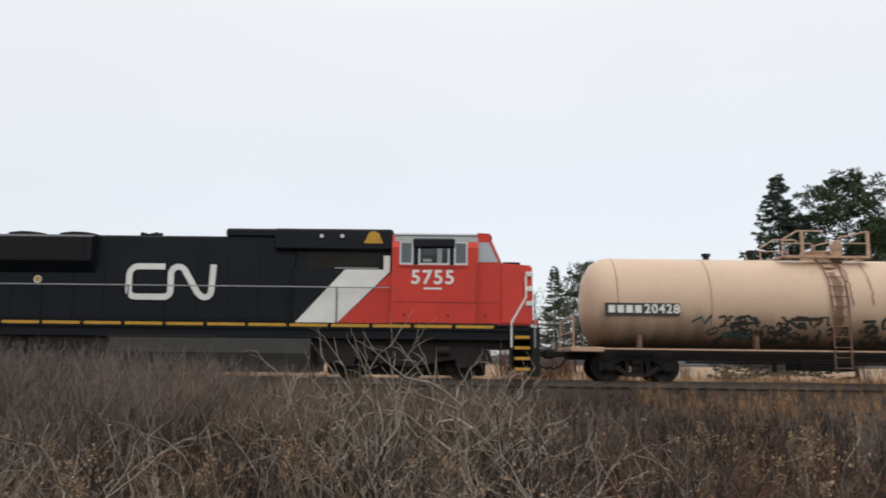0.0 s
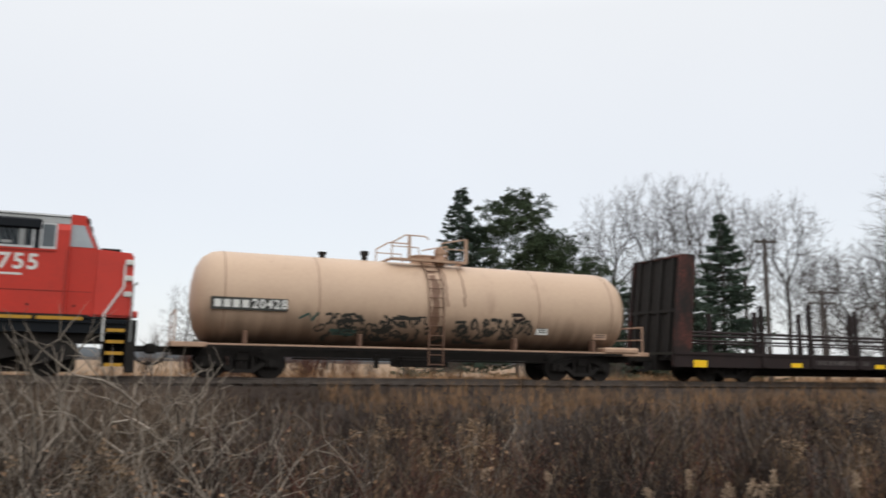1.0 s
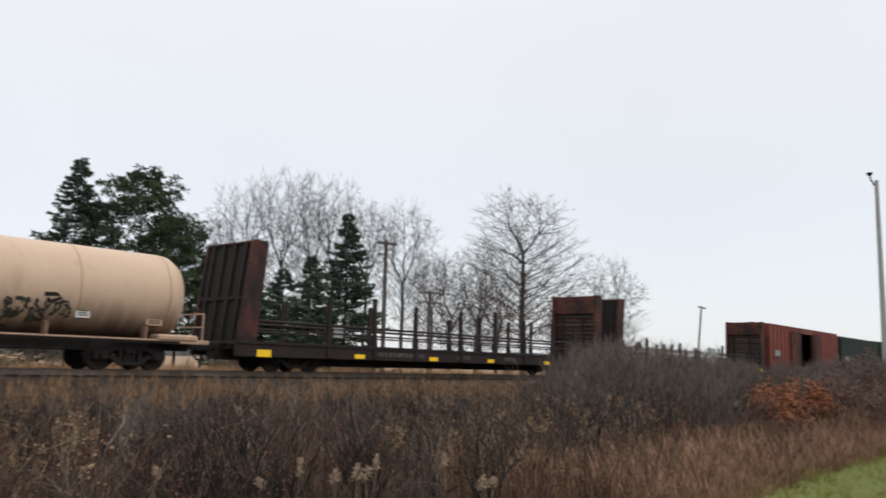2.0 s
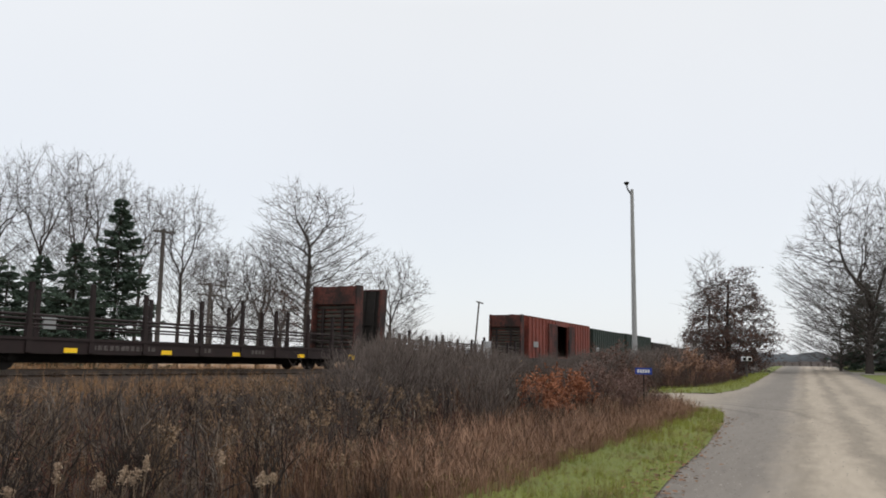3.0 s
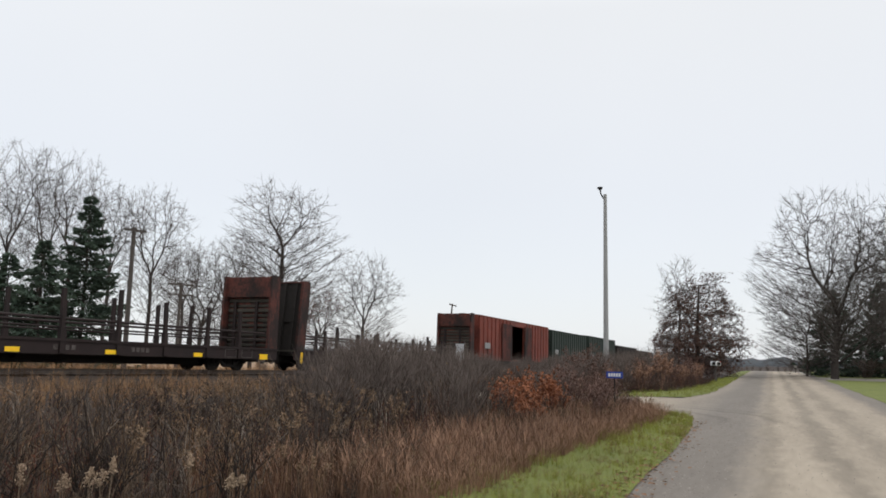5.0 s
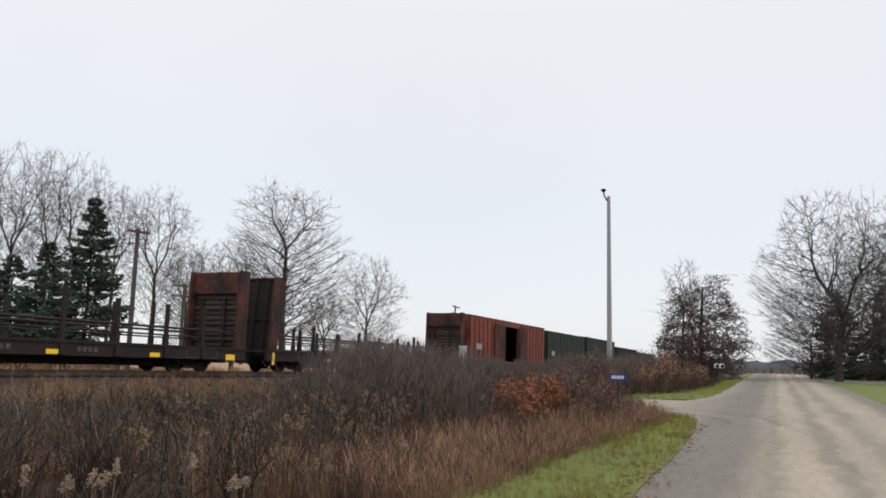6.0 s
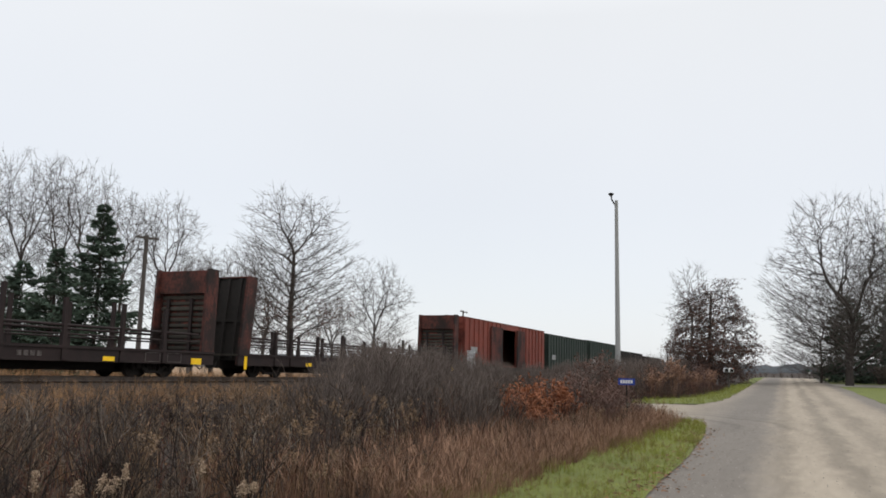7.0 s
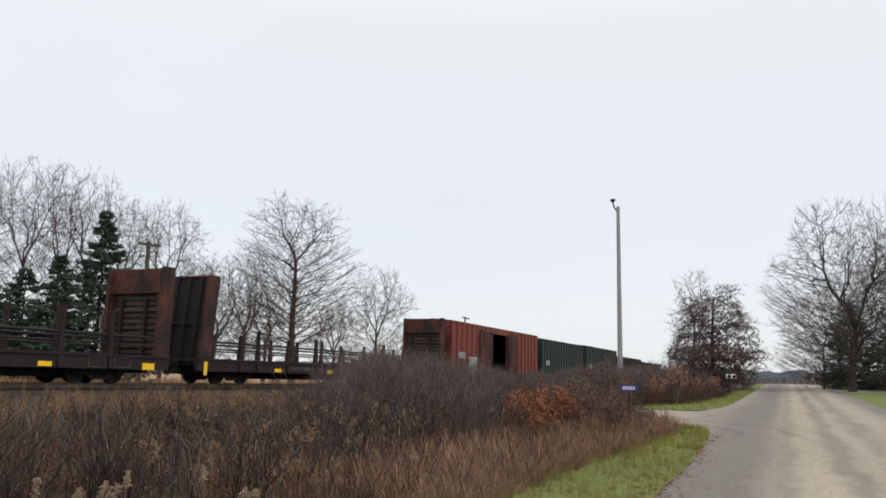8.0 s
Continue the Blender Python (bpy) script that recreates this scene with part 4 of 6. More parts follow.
# ---- bulkhead flat cars ----
def bulkhead(owner, x, d, lean=0.0):
    """End wall of a flat car at x; d points outwards. Ribbed outside, planked inside; lean: how far it slopes inwards for each metre of height."""
    xo, xi = x, x - d * 0.28

    def put(name, bm, material, label=""):
        for v in bm.verts:
            v.co.x -= d * lean * (v.co.z - 1.0)
        return part(name, bm, material, owner, label)

    bm = bmesh.new()
    bm_box(bm, *sorted((xo - d * 0.14, xi - d * 0.25)), -1.41, 1.41, 3.72, 4.70)
    bm_box(bm, *sorted((xo - d * 0.14, xi)), -1.41, 1.41, 1.1, 3.73)
    put("end_wall", bm, M_RUSTRED, "faded red end wall stained with soot")
    # Outer sheet and ribs get a near-black colour for this shaded side.
    put("end_sheet", boxes((*sorted((xo - d * 0.135, xo - d * 0.10)), -1.4, 1.4, 0.8, 4.69)), M_DARK, "outer end sheet, coloured near-black for its shaded side")
    for s in (-1, 1):
        bm = bmesh.new()
        y0, y1 = sorted((s * 1.40, s * 1.54))
        bm_prism(bm, [(xo, 0.62), (xo, 4.74), (xo - d * 0.06, 4.80), (xo - d * 0.62, 4.80), (xo - d * 0.68, 4.72), (xo - d * 0.78, 1.05), (xo - d * 0.78, 0.62)], "y", y0, y1)
        put("side_gusset", bm, M_RUSTRED, "red steel gusset plate")
    for y in (-1.05, -0.35, 0.35, 1.05):
        put("end_rib", boxes((*sorted((xo, xo - d * 0.14)), y - 0.09, y + 0.09, 0.9, 4.7)), M_DARK, "dark vertical end rib")
    put("top_cap", boxes((*sorted((xo, xo - d * 0.3)), -1.4, 1.4, 4.70, 4.78), bevel=0.02), M_RUSTRED)
    put("mid_rail", boxes((*sorted((xo - d * 0.02, xo - d * 0.13)), -1.38, 1.38, 2.6, 2.72)), M_DARK)
    for k in range(10):
        z = 1.2 + k * 0.25
        put("plank", boxes((*sorted((xi, xi - d * (0.07 + 0.05 * (k % 3 == 1)))), -1.38, 1.38, z, z + 0.15 + 0.03 * (k % 2)), bevel=0.03), M_PLANK)
    for y in (-0.45, 0.9):
        put("inner_post", boxes((*sorted((xi - d * 0.12, xi - d * 0.2)), y - 0.08, y + 0.08, 1.1, 3.5)), M_RUST)


def flat_car(x, half, group, label, markers, stakes, tall=2.95):
    fl = car("bulkhead_flatcar", x, label, "flatcar", group)
    part("deck", boxes((-half, half, -1.5, 1.5, 1.0, 1.1)), M_PLANK, fl, "dark plank deck")
    for s in (-1, 1):
        y0, y1 = sorted((s * 1.36, s * 1.55))
        part("side_sill", boxes((-half, half, y0, y1, 0.56, 1.06), (-half, half, *sorted((s * 1.5, s * 1.6)), 1.02, 1.12)), M_RUST, fl, "rust-brown side sill")
    part("centre_sill", boxes((-half, half, -0.4, 0.4, 0.42, 1.0), (-half * 0.55, half * 0.55, -0.9, 0.9, 0.6, 1.0), (-half + 4.4, half - 4.4, -0.35, 0.35, 0.24, 0.44)), M_DARK, fl, "deep dark centre sill")
    bulkhead(fl, -half, -1, 0.11)
    bulkhead(fl, half, 1)
    for mx in markers:
        w = 0.62 if mx in (markers[0], markers[-1]) else 0.55
        h = 0.13 if mx in (markers[0], markers[-1]) else 0.085
        if tall < 2.5 and mx == markers[0]:
            w, h = 0.2, 0.3
        part("reflector", boxes((mx - w / 2, mx + w / 2, -1.566, -1.551, 0.69 - h, 0.69 + h)), M_REFLECT, fl, "yellow reflector patch")
    rg = random.Random(int(x))
    for sx in stakes:
        for s in (-1, 1):
            h = tall + rg.uniform(-0.25, 0.2)
            bm = boxes((-0.07, 0.07, -0.07, 0.07, 1.12, h), (-0.1, 0.1, -0.09, 0.09, 1.12, 1.5))
            tip_, side_ = rg.uniform(-0.035, 0.035), rg.uniform(-0.02, 0.02)
            for v in bm.verts:
                v.co = (v.co.x + sx + tip_ * (v.co.z - 1.1), v.co.y + s * 1.49 + side_ * (v.co.z - 1.1), v.co.z)
            part("stake", bm, M_RUST, fl, "upright steel stake, slightly bent")
            part("stake_pocket", boxes((sx - 0.12, sx + 0.12, *sorted((s * 1.552, s * 1.62)), 0.6, 1.0)), M_RUST, fl)
    for s in (-1, 1):
        part("side_rail", rods(((-half + 0.9, s * 1.4, 1.86), (half - 0.9, s * 1.4, 1.84), 0.05), ((-half + 0.9, s * 1.4, 1.55), (half - 0.9, s * 1.4, 1.52), 0.035), seg=6), M_RUST, fl, "rusty horizontal side rail")
    part("winch_box", boxes((markers[1] + 1.35 - 0.3, markers[1] + 1.35 + 0.25, 1.36, 1.42, 1.5, 1.95)), M_GREY, fl, "small pale grey box on the far rail")
    for k, bx in enumerate((markers[1] + 1.5, markers[1] + 3.0, markers[2] + 2.2, markers[3] + 1.6)):
        part("stencil_bar", boxes(*[(bx + j * 0.26 - 0.6, bx + j * 0.26 - 0.42, -1.562, -1.551, 0.72, 0.9) for j in range(6 if k < 2 else 4)]), M_STENCIL, fl, "faded unreadable stencil")
    for bx in (half - 3.6, half - 2.4):
        part("data_panel", boxes((bx - 0.4, bx + 0.4, -1.562, -1.551, 0.62, 0.65), (bx - 0.4, bx + 0.4, -1.562, -1.551, 0.97, 1.0), (bx - 0.4, bx - 0.37, -1.562, -1.551, 0.65, 0.97), (bx + 0.37, bx + 0.4, -1.562, -1.551, 0.65, 0.97)), M_STENCIL, fl, "faded outlined data panel")
    for tx in (-half + 3.0, half - 3.0):
        freight_truck(fl, tx)
    part("brake_reservoir", rods(((-1.5, -0.6, 0.6), (0.6, -0.6, 0.6), 0.22), seg=14), M_DARK, fl)
    coupler(fl, half, 1)
    coupler(fl, -half, -1)


flat_car(33.75, 12.6, "bulkhead flatcars", "empty rust-brown bulkhead flatcar with upright stakes", [-11.45, -6.75, -2.25, 1.95, 6.8, 11.5], [-8.4, -5.9, -3.4, -0.3, 2.3, 4.8, 7.4, 9.6])
flat_car(60.75, 12.7, "bulkhead flatcars", "empty dark rust-brown bulkhead flatcar coupled behind another", [-12.2, -7.0, -2.3, 2.4, 7.1, 11.8], [-9.9, -8.6, -6.2, -3.7, -1.2, 1.3, 3.8, 6.3, 8.8, 10.5], 2.35)


# ---- box cars ----
def box_car(x, half, top, paint, label, door, group):
    bx = car("boxcar", x, label, "boxcar", group)
    w = 1.52
    bm = bmesh.new()
    bm_box(bm, -half, half, -w + 0.1, w - 0.1, 1.0, 1.12)
    bm_box(bm, -half, -half + 0.08, -w, w, 1.0, top)
    bm_box(bm, half - 0.08, half, -w, w, 1.0, top)
    bm_box(bm, -half, half, w - 0.08, w, 1.0, top)
    if door:
        bm_box(bm, -half, door[0], -w, -w + 0.08, 1.0, top)
        bm_box(bm, door[1], half, -w, -w + 0.08, 1.0, top)
        bm_box(bm, door[0], door[1], -w, -w + 0.08, top - 0.45, top)
    else:
        bm_box(bm, -half, half, -w, -w + 0.08, 1.0, top)
    part("body", bm, paint, bx)
    bm = bmesh.new()
    bm_prism(bm, [(-w - 0.03, top), (-w - 0.03, top + 0.06), (0, top + 0.2), (w + 0.03, top + 0.06), (w + 0.03, top)], "x", -half, half)
    part("roof", bm, paint, bx, "ribbed peaked roof")
    part("side_sill", boxes((-half, half, -w - 0.02, -w + 0.1, 0.72, 1.0), (-half, half, w - 0.1, w + 0.02, 0.72, 1.0), (-half, half, -0.4, 0.4, 0.5, 1.0)), M_DARK, bx)
    k = -half + 0.12
    while k < half - 0.1:
        if not door or not (door[0] - 0.1 < k < door[1] + 0.1):
            part("side_post", boxes((k - 0.06, k + 0.06, -w - 0.07, -w, 1.0, top - 0.02)), paint, bx)
        k += 0.98
    for sx in (-1, 1):
        part("end_corrugation", boxes(*[(*sorted((sx * half, sx * (half + 0.06))), -w + 0.15, w - 0.15, z, z + 0.16) for z in np.arange(1.3, top - 0.3, 0.42)]), paint, bx)
    if door:
        for a, b in ((door[0] - 2.9, door[0] - 0.15), (door[1] + 0.05, door[1] + 2.2)):
            dr = part("sliding_door", boxes((a, b, -w - 0.14, -w - 0.075, 1.05, top - 0.35)), M_RUSTRED, bx, "corrugated sliding door")
            part("door_rib", boxes(*[(a + 0.1, b - 0.1, -w - 0.18, -w - 0.14, z, z + 0.12) for z in np.arange(1.2, top - 0.5, 0.3)]), M_RUSTRED, dr)
    part("reporting_patch", boxes((-half + 1.3, -half + 2.6, -w - 0.08, -w - 0.07, 2.0, 2.5)), M_GREY, bx, "faded unreadable white stencil")
    for tx in (-half + 2.2, half - 2.2):
        freight_truck(bx, tx)
    coupler(bx, -half, -1)
    coupler(bx, half, 1)


box_car(84.85, 10.3, 4.72, M_BOXRED, "faded red boxcar with an open side door", (-1.9, 1.7), "boxcars")
box_car(104.4, 8.0, 4.55, M_BOXGREEN, "dull green ribbed boxcar", None, "boxcars")
box_car(122.0, 8.3, 4.65, M_BOXGREEN, "dull green ribbed boxcar with a white stencil", None, "boxcars")
box_car(139.8, 8.2, 4.0, M_DARK, "low dark freight car far down the train", None, "boxcars")
box_car(157.5, 8.2, 3.7, M_DARK, "low dark freight car far down the train", None, "boxcars")
# ---- plants ----
M_STEM = mat("dead grey-brown stems", (0.043, 0.028, 0.021), (0.008, 0.006, 0.005), rough=0.95, island=0.6, scale=0.25, fine=6, bump=0)
M_STEMRED = mat("russet dead stems", (0.122, 0.048, 0.030), (0.024, 0.011, 0.008), rough=0.95, island=0.4, scale=0.3, fine=6, bump=0)
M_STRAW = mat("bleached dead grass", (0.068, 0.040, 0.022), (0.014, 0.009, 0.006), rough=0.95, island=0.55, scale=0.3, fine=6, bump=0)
# Lighter copy of the straw: its sunlit look is put into the colour.
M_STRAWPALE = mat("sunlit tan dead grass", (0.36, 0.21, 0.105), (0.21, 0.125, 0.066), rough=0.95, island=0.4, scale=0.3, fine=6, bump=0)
M_TANGLE = mat("light brown bare branches", (0.195, 0.140, 0.098), (0.036, 0.025, 0.017), rough=0.95, island=0.5, scale=0.3, fine=6, bump=0)
M_GREYTWIG = mat("grey-brown crooked twigs", (0.082, 0.063, 0.051), (0.014, 0.010, 0.008), rough=0.95, island=0.6, scale=0.3, fine=6, bump=0)
M_REDTWIG = mat("purplish brown shrub twigs", (0.175, 0.105, 0.084), (0.070, 0.042, 0.034), rough=0.95, island=0.45, scale=0.5, fine=8, bump=0)
M_TANLEAF = mat("tan and pinkish dry leaves", (0.34, 0.195, 0.125), (0.14, 0.078, 0.052), rough=0.95, island=0.5, scale=0.6, fine=8, bump=0)
M_SILVER = mat("silvery bare branches", (0.33, 0.28, 0.225), (0.13, 0.105, 0.085), rough=0.9, island=0.3, scale=2, fine=20, bump=0)
M_THICKET = mat("grey-brown thicket twigs", (0.130, 0.102, 0.087), (0.052, 0.040, 0.034), rough=0.95, island=0.35, scale=0.3, fine=6, bump=0)
M_TANGRASS = mat("tan dead grass", (0.235, 0.142, 0.076), (0.085, 0.050, 0.030), rough=0.95, island=0.5, scale=0.3, fine=6, bump=0)
M_RUSSETGRASS = mat("russet dead grass", (0.310, 0.185, 0.118), (0.125, 0.070, 0.046), rough=0.95, island=0.5, scale=0.4, fine=6, bump=0)
M_CURL = mat("curled tan leaves", (0.290, 0.180, 0.105), (0.120, 0.070, 0.042), rough=0.95, island=0.5, scale=0.5, fine=8, bump=0)
M_FLUFF = mat("fluffy seed heads", (0.27, 0.185, 0.115), (0.13, 0.085, 0.052), rough=1.0, island=0.35, scale=3, fine=30, bump=0)
M_ORANGE = mat("orange-brown dry leaves", (0.36, 0.135, 0.062), (0.12, 0.050, 0.030), rough=0.9, island=0.45, scale=1, fine=10, bump=0)
M_BLADE = mat("green grass blades", (0.275, 0.282, 0.045), (0.085, 0.100, 0.022), rough=0.9, island=0.4, scale=0.6, fine=8, bump=0)
M_BARK = mat("grey bare-tree bark", (0.072, 0.060, 0.053), (0.036, 0.030, 0.027), rough=0.95, scale=3, fine=18, island=0.15, bump=0.3)
M_TWIG = mat("fine bare twigs", (0.112, 0.097, 0.089), (0.060, 0.051, 0.047), rough=0.95, island=0.25, scale=1, fine=8, bump=0)
M_NEEDLE = mat("spruce needles", (0.062, 0.092, 0.062), (0.028, 0.046, 0.034), rough=0.85, island=0.45, scale=0.6, fine=9, bump=0)
M_PINE = mat("pine needles", (0.056, 0.080, 0.036), (0.026, 0.042, 0.022), rough=0.85, island=0.45, scale=0.6, fine=9, bump=0)
M_OAKLEAF = mat("withered brown leaves", (0.155, 0.060, 0.035), (0.085, 0.036, 0.026), rough=0.9, island=0.4, scale=1, fine=9, bump=0)
M_REDLEAF = mat("dark russet leaves", (0.155, 0.080, 0.060), (0.080, 0.046, 0.038), rough=0.9, island=0.4, scale=1, fine=9, bump=0)


class Tubes:
    """Collects tapered three-sided tubes and leaf blades as arrays."""

    def __init__(self):
        self.segs, self.tips, self.tris = [], [], []

    def seg(self, p, q, r0, r1):
        self.segs.append((*p, *q, r0, r1))

    def tip(self, p, q, r):
        """A last twig that runs out to a point."""
        self.tips.append((*p, *q, r, 0.0))

    def arrays(self):
        s = np.array(self.segs, np.float64).reshape(-1, 8)
        v, f = np.zeros((0, 3)), np.zeros((0, 3), int)
        if len(s):
            p, q, r0, r1 = s[:, :3], s[:, 3:6], s[:, 6:7], s[:, 7:8]
            d = q - p
            d /= np.maximum(np.linalg.norm(d, axis=1, keepdims=True), 1e-6)
            up = np.where(np.abs(d[:, 2:3]) > 0.9, np.array([[1.0, 0, 0]]), np.array([[0, 0, 1.0]]))
            a = np.cross(d, up)
            a /= np.linalg.norm(a, axis=1, keepdims=True)
            b = np.cross(d, a)
            ring = []
            for base, r in ((p, r0), (q, r1)):
                for k in range(3):
                    c, w = math.cos(2.094 * k), math.sin(2.094 * k)
                    ring.append(base + r * (a * c + b * w))
            v = np.stack(ring, 1).reshape(-1, 3)
            i = np.arange(len(s))[:, None] * 6
            f = np.concatenate([i + np.array([[k, (k + 1) % 3, 3 + k]]) for k in range(3)] + [i + np.array([[(k + 1) % 3, 3 + (k + 1) % 3, 3 + k]]) for k in range(3)])
        s = np.array(self.tips, np.float64).reshape(-1, 8)
        if len(s):
            p, q, r = s[:, :3], s[:, 3:6], s[:, 6:7]
            d = q - p
            d /= np.maximum(np.linalg.norm(d, axis=1, keepdims=True), 1e-6)
            up = np.where(np.abs(d[:, 2:3]) > 0.9, np.array([[1.0, 0, 0]]), np.array([[0, 0, 1.0]]))
            a = np.cross(d, up)
            a /= np.linalg.norm(a, axis=1, keepdims=True)
            b = np.cross(d, a)
            cone = np.stack([p + r * a, p + r * (-0.5 * a + 0.866 * b), p + r * (-0.5 * a - 0.866 * b), q], 1).reshape(-1, 3)
            i = np.arange(len(s))[:, None] * 4 + len(v)
            v = np.concatenate([v, cone])
            f = np.concatenate([f] + [i + np.array([[k, (k + 1) % 3, 3]]) for k in range(3)])
        if self.tris:
            t = np.array(self.tris, np.float64).reshape(-1, 3)
            n = len(v)
            v = np.concatenate([v, t])
            f = np.concatenate([f, n + np.arange(len(t)).reshape(-1, 3)])
        return v, f

    def blade(self, p, d, w, length, rg):
        """A leaf: two triangles, folded a little."""
        p, d = np.array(p, float), np.array(d, float)
        d /= max(np.linalg.norm(d), 1e-6)
        s = np.cross(d, (rg.uniform(-1, 1), rg.uniform(-1, 1), rg.uniform(-1, 1)))
        s /= max(np.linalg.norm(s), 1e-6)
        m, e = p + d * length * 0.5, p + d * length
        self.tris += [p, m + s * w, e, p, e, m - s * w]


def scatter(name, templates, places, material, label, category, kind="stuff"):
    """Many copies of small templates in one mesh. places: x, y, z, turn, width, height, template."""
    v_all, f_all, n = [], [], 0
    places = np.array(places, float).reshape(-1, 7)
    for k, (v, f) in enumerate(templates):
        p = places[places[:, 6] == k]
        if not len(p):
            continue
        c, s = np.cos(p[:, 3])[:, None], np.sin(p[:, 3])[:, None]
        x, y, z = v[None, :, 0], v[None, :, 1], v[None, :, 2]
        w, h = p[:, 4:5], p[:, 5:6]
        out = np.stack([p[:, 0:1] + (x * c - y * s) * w, p[:, 1:2] + (x * s + y * c) * w, p[:, 2:3] + z * h], -1)
        v_all.append(out.reshape(-1, 3))
        f_all.append((f[None] + (np.arange(len(p)) * len(v))[:, None, None] + n).reshape(-1, 3))
        n += len(p) * len(v)
    ob = new(name, raw(name, np.concatenate(v_all), np.concatenate(f_all), material))
    return tagged(ob, label, category, kind=kind)


def weed(rg, lean=0.12, branches=8, r=0.006):
    """One dead stalk about 1 m tall with side branchlets."""
    t = Tubes()
    p, d = np.zeros(3), np.array([rg.uniform(-lean, lean), rg.uniform(-lean, lean), 1.0])
    pts = [p]
    for k in range(4):
        d = d + np.array([rg.uniform(-lean, lean), rg.uniform(-lean, lean), 0])
        p = p + d / np.linalg.norm(d) * 0.25
        pts.append(p)
    for k in range(4):
        t.seg(pts[k], pts[k + 1], r * (1.2 - k * 0.22), r * (1.0 - k * 0.22))
    for k in range(branches):
        i = rg.randint(1, 3)
        s = pts[i] + (pts[i + 1] - pts[i]) * rg.random()
        a, u = rg.uniform(0, 6.28), rg.uniform(0.5, 1.3)
        e = s + np.array([math.cos(a), math.sin(a), u]) * rg.uniform(0.08, 0.2)
        t.tip(s, e, r * 0.75)
        if rg.random() < 0.5:
            t.tip(s + (e - s) * 0.6, e + np.array([rg.uniform(-0.1, 0.1), rg.uniform(-0.1, 0.1), rg.uniform(0.02, 0.14)]), r * 0.5)
    return t, pts[-1]


def tuft(rg, n=12, curl=0.45):
    t = Tubes()
    for k in range(n):
        a, o = rg.uniform(0, 6.28), rg.uniform(0, 0.12)
        b = np.array([math.cos(a) * o, math.sin(a) * o, 0])
        l, h = rg.uniform(0.1, curl), rg.uniform(0.6, 1.0)
        m = b + np.array([math.cos(a) * l * 0.35, math.sin(a) * l * 0.35, h * 0.65])
        e = b + np.array([math.cos(a) * l, math.sin(a) * l, h])
        w = np.array([-math.sin(a), math.cos(a), 0]) * 0.011
        t.tris += [b - w, b + w, m, m - w * 0.6, m + w * 0.6, e]
    return t.arrays()


def heads(rg, low=0.78, spread=0.13, tufts=26):
    """A dead goldenrod: a stalk that carries two to four fluffy heads between 0.75 and 1 m."""
    t = Tubes()
    for j in range(rg.randint(2, 4)):
        top = np.array([rg.uniform(-spread, spread), rg.uniform(-spread, spread), rg.uniform(low, 0.97)])
        size = rg.uniform(0.03, 0.048)
        for k in range(tufts):
            a, o = rg.uniform(0, 6.28), rg.uniform(0, size)
            p = top + np.array([math.cos(a) * o, math.sin(a) * o, rg.uniform(-1.2, 1.0) * size])
            t.blade(p, (rg.uniform(-1, 1), rg.uniform(-1, 1), rg.uniform(-0.2, 1)), 0.009, 0.028, rg)
        fork = np.array([top[0] * 0.2, top[1] * 0.2, 0.6])
        t.seg(fork, top, 0.002, 0.0016)
    t.seg((0, 0, 0), (0.0, 0.0, 0.62), 0.003, 0.002)
    return t.arrays()


def crooked(rg, stems=2, r=0.0105, depth=2):
    """Sprawling crooked dead branches, about 1 m tall."""
    t = Tubes()

    def go(p, d, length, rad, depth):
        for k in range(3):
            d = d + np.array([rg.gauss(0, 0.32), rg.gauss(0, 0.32), rg.gauss(0.02, 0.24)])
            d = d / np.linalg.norm(d)
            q = p + d * length / 3
            if depth == 0 and k == 2:
                t.tip(p, q, rad)
            else:
                t.seg(p, q, rad, rad * 0.88)
            p, rad = q, rad * 0.88
            if depth:
                go(p, d + np.array([rg.gauss(0, 0.8), rg.gauss(0, 0.8), rg.uniform(-0.2, 0.5)]), length * rg.uniform(0.45, 0.8), rad * 0.68, depth - 1)
    for k in range(stems):
        a = rg.uniform(0, 6.28)
        go(np.zeros(3), np.array([math.cos(a) * 0.45, math.sin(a) * 0.45, 1.0]), rg.uniform(0.55, 0.75), r, depth)
    v, f = t.arrays()
    return v / np.array([1, 1, max(np.percentile(v[:, 2], 98), 0.3)]), f


